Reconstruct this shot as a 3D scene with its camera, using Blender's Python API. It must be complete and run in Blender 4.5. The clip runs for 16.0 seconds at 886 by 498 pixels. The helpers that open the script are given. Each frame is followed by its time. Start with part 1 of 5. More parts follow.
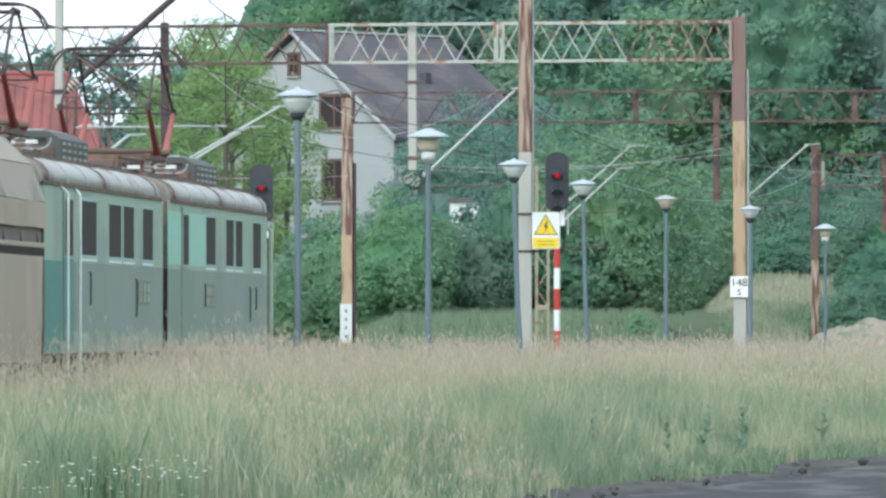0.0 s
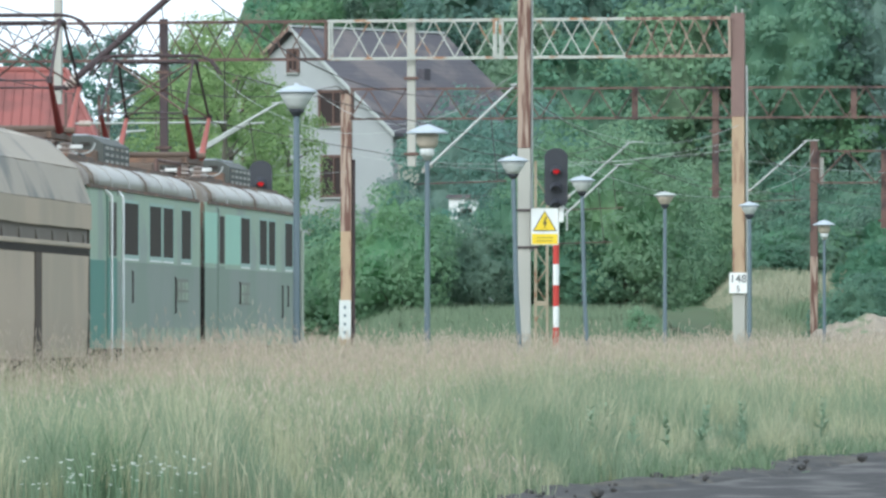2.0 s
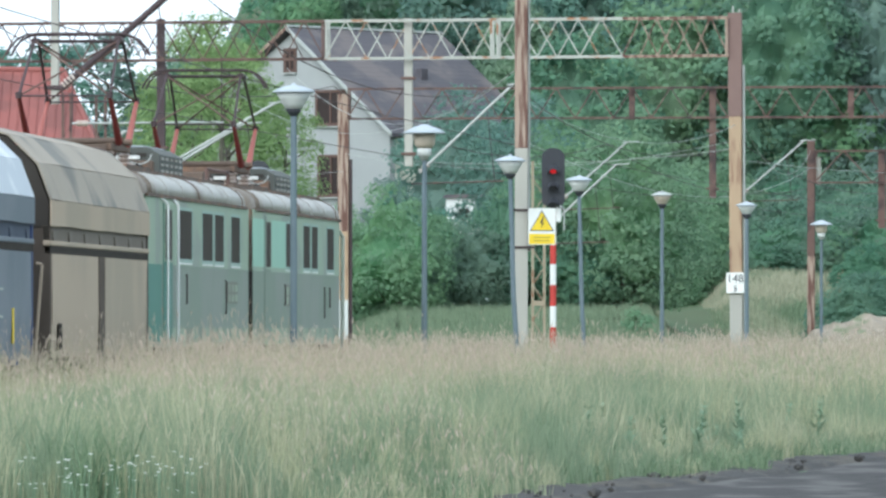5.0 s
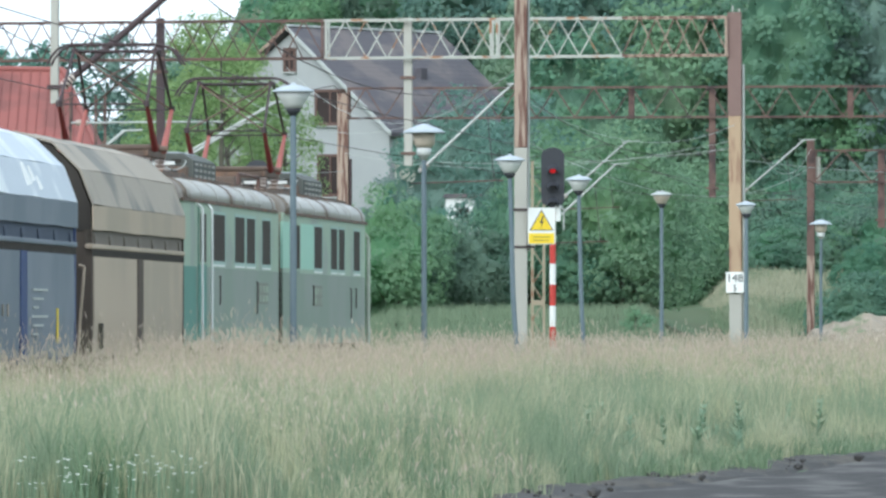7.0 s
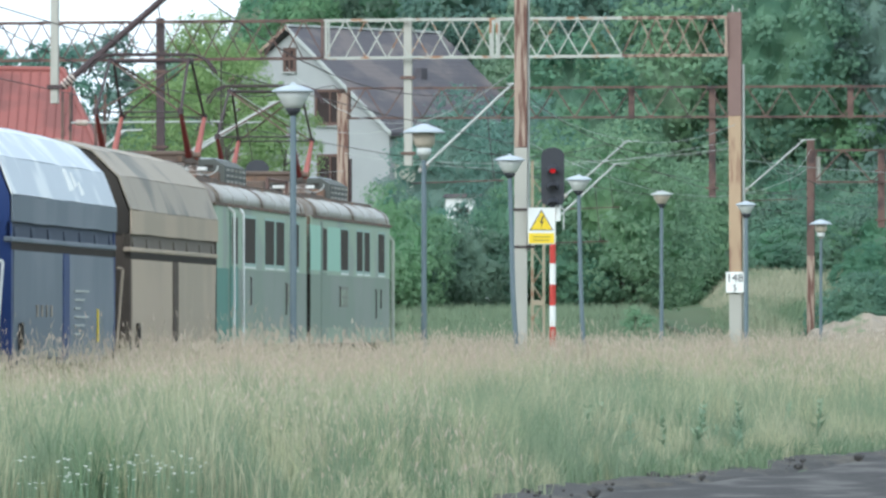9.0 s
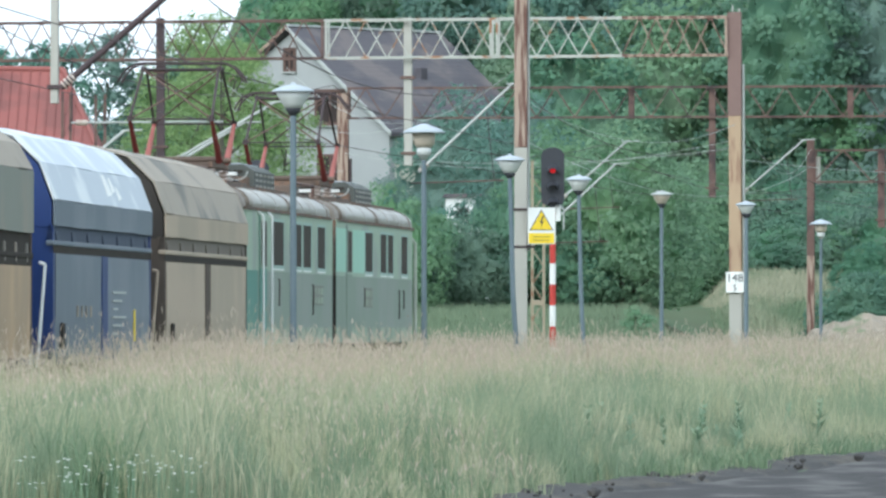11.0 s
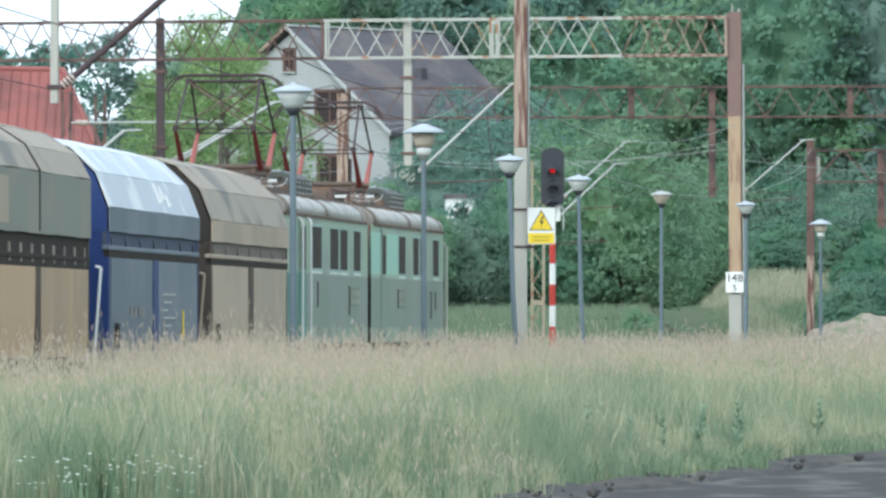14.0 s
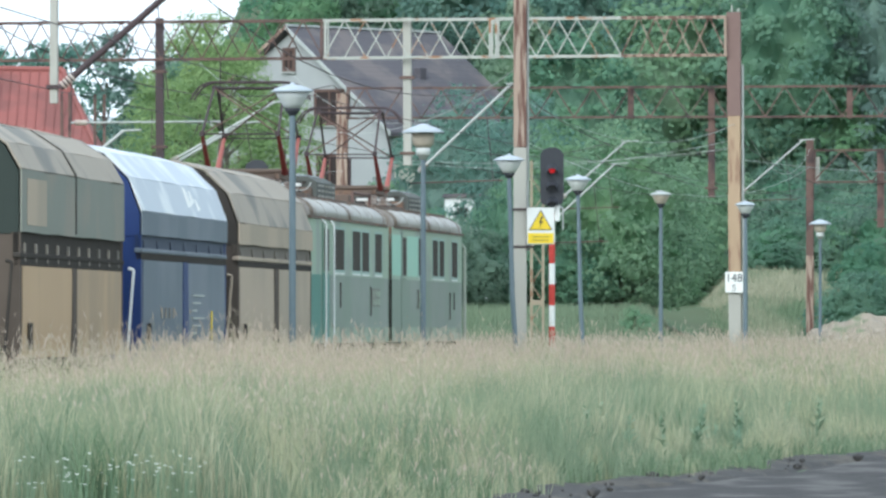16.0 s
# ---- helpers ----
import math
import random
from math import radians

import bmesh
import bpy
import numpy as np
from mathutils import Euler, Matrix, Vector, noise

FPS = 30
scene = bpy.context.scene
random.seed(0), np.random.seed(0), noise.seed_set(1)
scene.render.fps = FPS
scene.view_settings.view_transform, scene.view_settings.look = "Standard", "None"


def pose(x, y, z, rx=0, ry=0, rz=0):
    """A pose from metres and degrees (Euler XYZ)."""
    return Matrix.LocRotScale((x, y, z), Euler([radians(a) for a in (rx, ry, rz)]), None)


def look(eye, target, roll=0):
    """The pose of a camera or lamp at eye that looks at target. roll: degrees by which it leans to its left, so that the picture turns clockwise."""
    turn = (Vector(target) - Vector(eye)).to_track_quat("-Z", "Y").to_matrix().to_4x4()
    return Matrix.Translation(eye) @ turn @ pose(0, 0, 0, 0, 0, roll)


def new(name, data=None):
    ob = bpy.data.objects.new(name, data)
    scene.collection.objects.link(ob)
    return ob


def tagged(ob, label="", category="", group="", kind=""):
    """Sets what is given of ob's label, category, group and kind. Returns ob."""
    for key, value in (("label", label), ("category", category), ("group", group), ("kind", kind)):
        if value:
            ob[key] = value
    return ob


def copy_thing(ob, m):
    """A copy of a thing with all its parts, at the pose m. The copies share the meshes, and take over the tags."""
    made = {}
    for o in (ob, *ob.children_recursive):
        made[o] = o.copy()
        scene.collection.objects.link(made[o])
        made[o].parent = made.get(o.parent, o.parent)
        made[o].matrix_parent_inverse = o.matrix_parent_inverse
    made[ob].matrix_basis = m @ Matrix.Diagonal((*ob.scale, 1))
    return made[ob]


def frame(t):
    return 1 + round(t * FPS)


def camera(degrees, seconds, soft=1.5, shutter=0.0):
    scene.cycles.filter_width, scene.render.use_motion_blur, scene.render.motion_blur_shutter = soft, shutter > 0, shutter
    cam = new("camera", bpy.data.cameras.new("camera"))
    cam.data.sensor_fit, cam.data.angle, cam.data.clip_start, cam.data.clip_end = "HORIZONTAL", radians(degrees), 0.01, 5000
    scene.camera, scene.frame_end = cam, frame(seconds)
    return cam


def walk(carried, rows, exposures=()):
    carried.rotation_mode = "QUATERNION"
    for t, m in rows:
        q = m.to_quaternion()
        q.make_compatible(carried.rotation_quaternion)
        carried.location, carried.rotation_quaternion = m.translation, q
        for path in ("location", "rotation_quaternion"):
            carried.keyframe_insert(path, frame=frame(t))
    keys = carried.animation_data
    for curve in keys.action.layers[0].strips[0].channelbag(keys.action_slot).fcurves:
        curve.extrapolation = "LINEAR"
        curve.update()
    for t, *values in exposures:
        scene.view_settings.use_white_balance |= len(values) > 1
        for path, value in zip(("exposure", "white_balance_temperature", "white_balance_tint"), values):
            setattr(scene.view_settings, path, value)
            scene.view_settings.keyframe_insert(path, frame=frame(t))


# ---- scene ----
EYE = 1.35
cam = camera(6.5985, 16.0, soft=2.7)
# the small sway of the hand-held tele lens: seconds, turn and tilt in degrees
SWAY = [(0.0, 0.0324, 0.0333), (0.5, 0.0139, 0.0169), (1.0, 0.0118, 0.0126), (1.5, 0.0227, 0.0080),
        (2.0, 0.0249, 0.0055), (2.5, 0.0249, 0.0055), (3.0, 0.0198, 0.0055), (3.5, 0.0198, 0.0055),
        (4.0, 0.0135, 0.0055), (6.5, 0.0004, 0.0013), (9.0, 0.0, 0.0), (12.0, 0.0, -0.0004),
        (14.0, -0.0013, 0.0), (16.0, -0.0055, -0.0004)]
walk(cam, [(t, pose(0, 0, EYE, 90.5883 + tilt, 0, turn)) for t, turn, tilt in SWAY], exposures=[(0.0, 0.70, 5650, 2.5), (16.0, 0.70, 5650, 2.5)])

# ---- light: a bright overcast sky ----
world = bpy.data.worlds.new("sky")
scene.world = world
world.use_nodes = True
wn, wl = world.node_tree.nodes, world.node_tree.links
sky = wn.new("ShaderNodeTexSky")
sky.sky_type, sky.sun_disc = "NISHITA", False
sky.sun_elevation, sky.sun_rotation = radians(32), radians(204)
sky.dust_density, sky.ozone_density = 4.0, 1.0
veil = wn.new("ShaderNodeMix")
veil.data_type = "RGBA"
veil.inputs[0].default_value = 0.8
veil.inputs[7].default_value = (9.0, 9.3, 9.6, 1)
wl.new(sky.outputs[0], veil.inputs[6])
wl.new(veil.outputs[2], wn["Background"].inputs[0])
wn["Background"].inputs[1].default_value = 0.12
sun = new("sun", bpy.data.lights.new("sun", "SUN"))
sun.data.energy, sun.data.angle, sun.data.color = 1.3, radians(30), (1.0, 0.95, 0.88)
sun.matrix_world = look((-40, 10, 62), (0, 100, 0))


# ---- materials ----
def mat(name, a, b=None, rough=0.7, scale=3.0, bump=0.0, metal=0.0, fine=None, isl=0.0, obj=0.0, stretch=(1, 1, 1), c=None, cscale=0.6, camt=(0.5, 0.62), emit=None, trans=0.0, spec=0.3):
    """Two colours mixed by a noise, stains of a third, random shade by island or by object, grain as bump."""
    m = bpy.data.materials.new(name)
    m.use_nodes = True
    n, l = m.node_tree.nodes, m.node_tree.links
    bs = n["Principled BSDF"]
    bs.inputs["Roughness"].default_value, bs.inputs["Metallic"].default_value = rough, metal
    bs.inputs["Specular IOR Level"].default_value = spec
    tc, mp = n.new("ShaderNodeTexCoord"), n.new("ShaderNodeMapping")
    mp.inputs["Scale"].default_value = stretch
    l.new(tc.outputs["Object"], mp.inputs[0])
    def noise_at(sc, detail=5):
        t = n.new("ShaderNodeTexNoise")
        t.inputs["Scale"].default_value, t.inputs["Detail"].default_value = sc, detail
        l.new(mp.outputs[0], t.inputs[0])
        return t
    def mixed(fac, ca, cb):
        x = n.new("ShaderNodeMix")
        x.data_type = "RGBA"
        l.new(fac, x.inputs[0])
        for v, k in ((ca, 6), (cb, 7)):
            if isinstance(v, tuple):
                x.inputs[k].default_value = (*v, 1)
            else:
                l.new(v, x.inputs[k])
        return x.outputs[2]
    col = mixed(noise_at(scale).outputs[0], a, b or a)
    if c:
        r = n.new("ShaderNodeMapRange")
        r.inputs[1].default_value, r.inputs[2].default_value = camt
        l.new(noise_at(cscale, 6).outputs[0], r.inputs[0])
        col = mixed(r.outputs[0], col, c)
    if isl or obj:
        hs = n.new("ShaderNodeHueSaturation")
        src = n.new("ShaderNodeNewGeometry").outputs["Random Per Island"] if isl else n.new("ShaderNodeObjectInfo").outputs["Random"]
        amount = isl or obj
        for key, lo, hi in (("Value", 1 - amount, 1 + amount), ("Hue", 0.5 + 0.06 * amount, 0.5 - 0.06 * amount)):
            r = n.new("ShaderNodeMapRange")
            r.inputs[3].default_value, r.inputs[4].default_value = lo, hi
            l.new(src, r.inputs[0])
            l.new(r.outputs[0], hs.inputs[key])
        if isl and obj:
            r = n.new("ShaderNodeMapRange")
            r.inputs[3].default_value, r.inputs[4].default_value = 1 - obj, 1 + obj * 0.6
            l.new(n.new("ShaderNodeObjectInfo").outputs["Random"], r.inputs[0])
            l.new(r.outputs[0], hs.inputs["Saturation"])
        l.new(col, hs.inputs["Color"])
        col = hs.outputs[0]
    l.new(col, bs.inputs["Base Color"])
    if bump:
        bp = n.new("ShaderNodeBump")
        bp.inputs["Strength"].default_value, bp.inputs["Distance"].default_value = bump, 0.02
        l.new(noise_at(fine or scale * 6).outputs[0], bp.inputs["Height"])
        l.new(bp.outputs[0], bs.inputs["Normal"])
    if trans:
        tl = n.new("ShaderNodeBsdfTranslucent")
        l.new(col, tl.inputs[0])
        mx = n.new("ShaderNodeMixShader")
        mx.inputs[0].default_value = trans
        l.new(bs.outputs[0], mx.inputs[1])
        l.new(tl.outputs[0], mx.inputs[2])
        l.new(mx.outputs[0], n["Material Output"].inputs[0])
    if emit:
        bs.inputs["Emission Color"].default_value, bs.inputs["Emission Strength"].default_value = (*emit[0], 1), emit[1]
    return m


RUST = mat("rusted steel", (0.10, 0.06, 0.053), (0.17, 0.11, 0.09), 0.85, 4, 0.3, c=(0.06, 0.042, 0.042), cscale=1.5)
OCHRE = mat("ochre rusted paint", (0.42, 0.315, 0.205), (0.34, 0.235, 0.155), 0.8, 4, 0.3, stretch=(1.5, 1.5, 0.25), c=(0.19, 0.105, 0.075), cscale=2.6)
DARKSTEEL = mat("dark brown steel", (0.045, 0.035, 0.04), (0.075, 0.05, 0.05), 0.7, 3, 0.2)
GALV = mat("galvanised steel", (0.36, 0.38, 0.37), (0.46, 0.47, 0.44), 0.55, 5, 0.1, metal=0.2)
CONCRETE = mat("weathered concrete", (0.33, 0.325, 0.29), (0.43, 0.41, 0.365), 0.9, 2, 0.3, fine=30, stretch=(1, 1, 0.3), c=(0.3, 0.29, 0.25), cscale=1.2)
PALEPAINT = mat("flaking pale grey paint", (0.44, 0.45, 0.41), (0.35, 0.35, 0.31), 0.7, 3, 0.2, c=(0.30, 0.16, 0.09), cscale=2.2, camt=(0.55, 0.62))
STREAK = mat("streaky peeling rusted paint", (0.42, 0.35, 0.29), (0.24, 0.145, 0.10), 0.85, 4, 0.3, stretch=(4, 4, 0.35), c=(0.13, 0.07, 0.055), cscale=2.0, camt=(0.47, 0.56))
LATPAINT = mat("yellowed rusty pale paint", (0.33, 0.30, 0.22), (0.26, 0.205, 0.14), 0.8, 3, 0.2, c=(0.22, 0.13, 0.08), cscale=2.2, camt=(0.55, 0.62))
POLE = mat("blue-grey painted steel", (0.10, 0.135, 0.155), (0.14, 0.175, 0.195), 0.6, 4, 0.1)
LAMPWHITE = mat("milky plastic", (0.56, 0.575, 0.55), (0.49, 0.505, 0.49), 0.5, 5)
LAMPBEIGE = mat("yellowed plastic", (0.48, 0.42, 0.34), (0.42, 0.36, 0.29), 0.5, 5)
LAMPLID = mat("pale enamel", (0.42, 0.455, 0.49), (0.35, 0.385, 0.42), 0.6, 5)
BLACK = mat("black paint", (0.035, 0.037, 0.045), (0.05, 0.052, 0.06), 0.55, 4)
RED = mat("red paint", (0.50, 0.05, 0.04), (0.40, 0.05, 0.04), 0.6, 4)
WHITE = mat("white paint", (0.78, 0.78, 0.75), (0.68, 0.68, 0.65), 0.6, 4)
YELLOW = mat("yellow enamel", (0.80, 0.58, 0.03), (0.72, 0.52, 0.03), 0.5, 4)
REDLIGHT = mat("lit red lens", (0.6, 0.02, 0.02), rough=0.3, emit=((1.0, 0.012, 0.02), 0.27))
DARKLENS = mat("unlit lens", (0.02, 0.02, 0.022), rough=0.15)
GLASS = mat("dark window glass", (0.035, 0.027, 0.026), (0.055, 0.043, 0.04), 0.5, 3, spec=0.06)
# paint and body materials of the train
MINT = mat("mint green paint", (0.31, 0.39, 0.295), (0.285, 0.36, 0.272), 0.5, 2, 0.05, c=(0.26, 0.30, 0.26), cscale=0.8)
PALEMINT = mat("fresh mint paint", (0.34, 0.55, 0.435), (0.31, 0.50, 0.40), 0.5, 2, 0.05)
GREYGREEN = mat("dusty grey-green paint", (0.198, 0.243, 0.196), (0.212, 0.258, 0.209), 0.55, 1.2, 0.05, stretch=(0.5, 1, 0.4), c=(0.235, 0.262, 0.23), cscale=0.9)
TEAL = mat("deep teal paint", (0.075, 0.20, 0.165), (0.095, 0.225, 0.185), 0.5, 2, 0.05)
SKIRT = mat("faded pale green paint", (0.31, 0.365, 0.275), (0.28, 0.325, 0.25), 0.65, 2, 0.1, c=(0.23, 0.25, 0.20), cscale=1.1)
ROOFGREY = mat("grimy roof sheet", (0.30, 0.28, 0.25), (0.42, 0.41, 0.38), 0.5, 1.3, 0.05, metal=0.25, stretch=(0.35, 1, 1), c=(0.17, 0.14, 0.11), cscale=1.2)
ROOFDIRT = mat("sooty roof gear", (0.14, 0.10, 0.075), (0.09, 0.07, 0.06), 0.8, 3, 0.3, c=(0.20, 0.12, 0.08), cscale=2)
LOUVRE = mat("grey-green louvre box", (0.10, 0.105, 0.095), (0.08, 0.085, 0.078), 0.8, 3, 0.1)
PORCELAIN = mat("brown white insulator", (0.55, 0.52, 0.48), (0.30, 0.2, 0.15), 0.3, 6)
ARMRED = mat("dark red oxide paint", (0.20, 0.035, 0.03), (0.15, 0.03, 0.028), 0.6, 4, 0.1)
# lighter copy of the arm red, with sunlight put into the colour
ARMPINK = mat("worn red paint lightened as sunlit", (0.33, 0.10, 0.08), (0.26, 0.085, 0.07), 0.6, 4, 0.1)
HOP_BEIGE = mat("dusty beige wagon paint", (0.42, 0.34, 0.255), (0.375, 0.30, 0.225), 0.75, 1.0, 0.08, stretch=(0.6, 1, 0.35), c=(0.34, 0.285, 0.215), cscale=0.7)
HOP_LID = mat("dusty grey brown tarnished lid", (0.335, 0.29, 0.235), (0.295, 0.255, 0.205), 0.75, 0.9, 0.08, c=(0.18, 0.17, 0.15), cscale=0.7)
HOP_BLUE = mat("dusty blue grey wagon paint", (0.12, 0.142, 0.17), (0.14, 0.162, 0.19), 0.6, 1.0, 0.08, stretch=(0.6, 1, 0.35), c=(0.165, 0.185, 0.215), cscale=0.8)
DEEPBLUE = mat("deep blue paint", (0.016, 0.034, 0.125), (0.02, 0.045, 0.155), 0.5, 2, 0.05)
BLUELID = mat("chalky pale blue lid", (0.46, 0.495, 0.54), (0.42, 0.455, 0.50), 0.5, 1.1, 0.06, c=(0.62, 0.64, 0.65), cscale=0.8)
HOP_OCHRE = mat("ochre wagon paint", (0.46, 0.325, 0.195), (0.40, 0.28, 0.17), 0.75, 1.0, 0.08, stretch=(0.7, 1, 0.25), c=(0.33, 0.245, 0.16), cscale=0.8)
HOP_OLIVE = mat("dusty olive grey paint", (0.185, 0.195, 0.165), (0.22, 0.225, 0.19), 0.7, 1.0, 0.08, c=(0.24, 0.22, 0.18), cscale=0.7)
# belt colours darkened for the shade under the lid's overhang
HOP_BLUEBELT = mat("shadow-dark blue belt plate", (0.045, 0.055, 0.085), (0.07, 0.085, 0.115), 0.8, 1.5, 0.1)
HOP_BELT = mat("shadow-dark belt plate", (0.125, 0.105, 0.085), (0.16, 0.14, 0.115), 0.8, 1.5, 0.1)
# also colours the strip that stands for shadow under the wagon ledges
SHADOWSTEEL = mat("coal-dusted and shadow-dark steel", (0.04, 0.036, 0.033), (0.065, 0.058, 0.05), 0.95, 2, 0.2, spec=0.05)
BROWNPOST = mat("brown steel post", (0.08, 0.064, 0.052), (0.115, 0.094, 0.077), 0.85, 2, 0.1, spec=0.1)
DARKGREEN = mat("dark green black paint", (0.018, 0.028, 0.024), (0.03, 0.04, 0.033), 0.6, 2, 0.1)


# ---- mesh tools ----
def thing(name, label, category, m=None, group="", kind=""):
    ob = tagged(new(name), label, category, group, kind)
    if m is not None:
        ob.matrix_world = m
    return ob


def part(name, bm, material, parent, label="", smooth=False):
    me = bpy.data.meshes.new(name)
    if smooth:
        for f in bm.faces:
            f.smooth = True
    bm.to_mesh(me)
    bm.free()
    for m in material if isinstance(material, (list, tuple)) else [material]:
        me.materials.append(m)
    ob = new(name, me)
    ob.parent = parent
    if label:
        tagged(ob, label)
    return ob


def box(bm, x0, x1, y0, y1, z0, z1, bevel=0.0, mi=0):
    v = [bm.verts.new(c) for c in ((x0, y0, z0), (x1, y0, z0), (x1, y1, z0), (x0, y1, z0), (x0, y0, z1), (x1, y0, z1), (x1, y1, z1), (x0, y1, z1))]
    fs = [bm.faces.new([v[i] for i in q]) for q in ((3, 2, 1, 0), (4, 5, 6, 7), (0, 1, 5, 4), (1, 2, 6, 5), (2, 3, 7, 6), (3, 0, 4, 7))]
    for f in fs:
        f.material_index = mi
    if bevel:
        es = {e for f in fs for e in f.edges}
        r = bmesh.ops.bevel(bm, geom=list(es), offset=bevel, segments=2, affect="EDGES", profile=0.5)
        for f in r["faces"]:
            f.material_index = mi
    return bm


def boxed(*a, **k):
    return box(bmesh.new(), *a, **k)


def tube(bm, p, q, r0, r1=None, n=8):
    p, q = Vector(p), Vector(q)
    r1 = r0 if r1 is None else r1
    d = (q - p).normalized()
    u = d.orthogonal().normalized()
    w = d.cross(u)
    rings = []
    for c, r in ((p, r0), (q, r1)):
        rings.append([bm.verts.new(c + (u * math.cos(2 * math.pi * i / n) + w * math.sin(2 * math.pi * i / n)) * r) for i in range(n)])
    for i in range(n):
        bm.faces.new((rings[0][i], rings[0][(i + 1) % n], rings[1][(i + 1) % n], rings[1][i])).smooth = n > 5
    bm.faces.new([bm.verts.new(v.co) for v in rings[0][::-1]])
    bm.faces.new([bm.verts.new(v.co) for v in rings[1]])
    return bm


def tubes(*segments, n=8):
    bm = bmesh.new()
    for s in segments:
        tube(bm, *s, n=n)
    return bm


def lathe(bm, prof, n=20, at=(0, 0, 0)):
    """prof: (radius, height) from bottom to top about z."""
    rings = []
    for r, z in prof:
        rings.append([bm.verts.new((at[0] + r * math.cos(2 * math.pi * i / n), at[1] + r * math.sin(2 * math.pi * i / n), at[2] + z)) for i in range(n)])
    for a, b in zip(rings, rings[1:]):
        for i in range(n):
            bm.faces.new((a[i], a[(i + 1) % n], b[(i + 1) % n], b[i]))
    bm.faces.new(rings[0][::-1])
    bm.faces.new(rings[-1])
    return bm


def extrude_profile(prof, x0, x1, close=True, cuts=1):
    """A profile of (y, z) swept along x from x0 to x1."""
    bm = bmesh.new()
    rows = []
    for k in range(cuts + 1):
        x = x0 + (x1 - x0) * k / cuts
        rows.append([bm.verts.new((x, y, z)) for y, z in prof])
    n = len(prof)
    for a, b in zip(rows, rows[1:]):
        for i in range(n if close else n - 1):
            bm.faces.new((a[i], b[i], b[(i + 1) % n], a[(i + 1) % n]))
    if close:
        bm.faces.new(rows[0])
        bm.faces.new(rows[-1][::-1])
    bmesh.ops.recalc_face_normals(bm, faces=bm.faces)
    return bm


def mesh_of(name, verts, faces_per, material, parent=None, mi=None, smooth=False):
    """A quick mesh of quads from a numpy array of corners, four to a quad."""
    me = bpy.data.meshes.new(name)
    n = len(verts)
    me.vertices.add(n)
    me.vertices.foreach_set("co", np.asarray(verts, dtype=np.float32).ravel())
    k = n // faces_per
    me.loops.add(n)
    me.loops.foreach_set("vertex_index", np.arange(n, dtype=np.int32))
    me.polygons.add(k)
    me.polygons.foreach_set("loop_start", np.arange(k, dtype=np.int32) * faces_per)
    if smooth:
        me.polygons.foreach_set("use_smooth", np.ones(k, dtype=bool))
    for m in material if isinstance(material, (list, tuple)) else [material]:
        me.materials.append(m)
    if mi is not None:
        me.polygons.foreach_set("material_index", np.asarray(mi, dtype=np.int32))
    me.update(calc_edges=True)
    ob = new(name, me)
    ob.parent = parent
    return ob


# ---- the line of the track: a wide curve, s metres along it ----
def near_side(s):
    h = 0.0777 + 0.0004686 * s
    x = -5.179 + 0.07762 * s + 0.00023359 * s * s
    y = 108.602 + 0.99698 * s - 0.00001819 * s * s
    return x, y, h


def on_track(s, left=0.0):
    """The place and heading at s, on the centre line, left metres to its left."""
    x, y, h = near_side(s)
    d = 1.45 + left
    return x - d * math.cos(h), y + d * math.sin(h), h


def track_pose(s, z=0.0, left=0.0):
    x, y, h = on_track(s, left)
    return pose(x, y, z, 0, 0, 90 - math.degrees(h))


def gone(t):
    """How far the train has rolled at t seconds; it slows down slightly."""
    return 2.60904 * t - 0.0222547 * t * t + 0.00009336 * t ** 3


# ---- ground, track, road ----
SOIL = mat("grassy soil", (0.05, 0.085, 0.04), (0.08, 0.11, 0.05), 0.95, 0.5, 0.5, fine=8, c=(0.07, 0.085, 0.04), cscale=0.08)
ASPHALT = mat("dusty dark grey road", (0.042, 0.041, 0.042), (0.09, 0.086, 0.084), 1.0, 3, 0.9, fine=14, stretch=(1.6, 0.6, 1), c=(0.12, 0.114, 0.11), cscale=0.9, spec=0.05)
GRAVEL = mat("dark cinder verge", (0.035, 0.034, 0.034), (0.065, 0.061, 0.057), 0.95, 5, 0.9, fine=18, c=(0.085, 0.075, 0.062), cscale=1.6)
BALLAST = mat("brown ballast", (0.12, 0.10, 0.085), (0.2, 0.17, 0.15), 0.95, 6, 0.8, fine=18)


def smooth_step(a, b, v):
    u = min(1, max(0, (v - a) / (b - a)))
    return u * u * (3 - 2 * u)


def land(x, y):
    """The height of the ground: flat round the station, a wooded hill behind."""
    rise = max(0.0, y - 330.0)
    u = x / max(y, 1.0)
    hill = rise * (0.03 + 0.12 * smooth_step(-0.035, 0.0, u)) * smooth_step(330, 420, y)
    # a low bank beyond the tracks on the right
    bank = 3.5 * smooth_step(0.026, 0.041, u) * smooth_step(306, 338, y)
    verge = 1.9 * smooth_step(258, 284, y) * smooth_step(-0.024, -0.004, u) * (1 - smooth_step(0.026, 0.032, u))
    return min(max(hill, verge) + bank, 90.0) + 0.10 * noise.noise((x * 0.05, y * 0.05, 0))


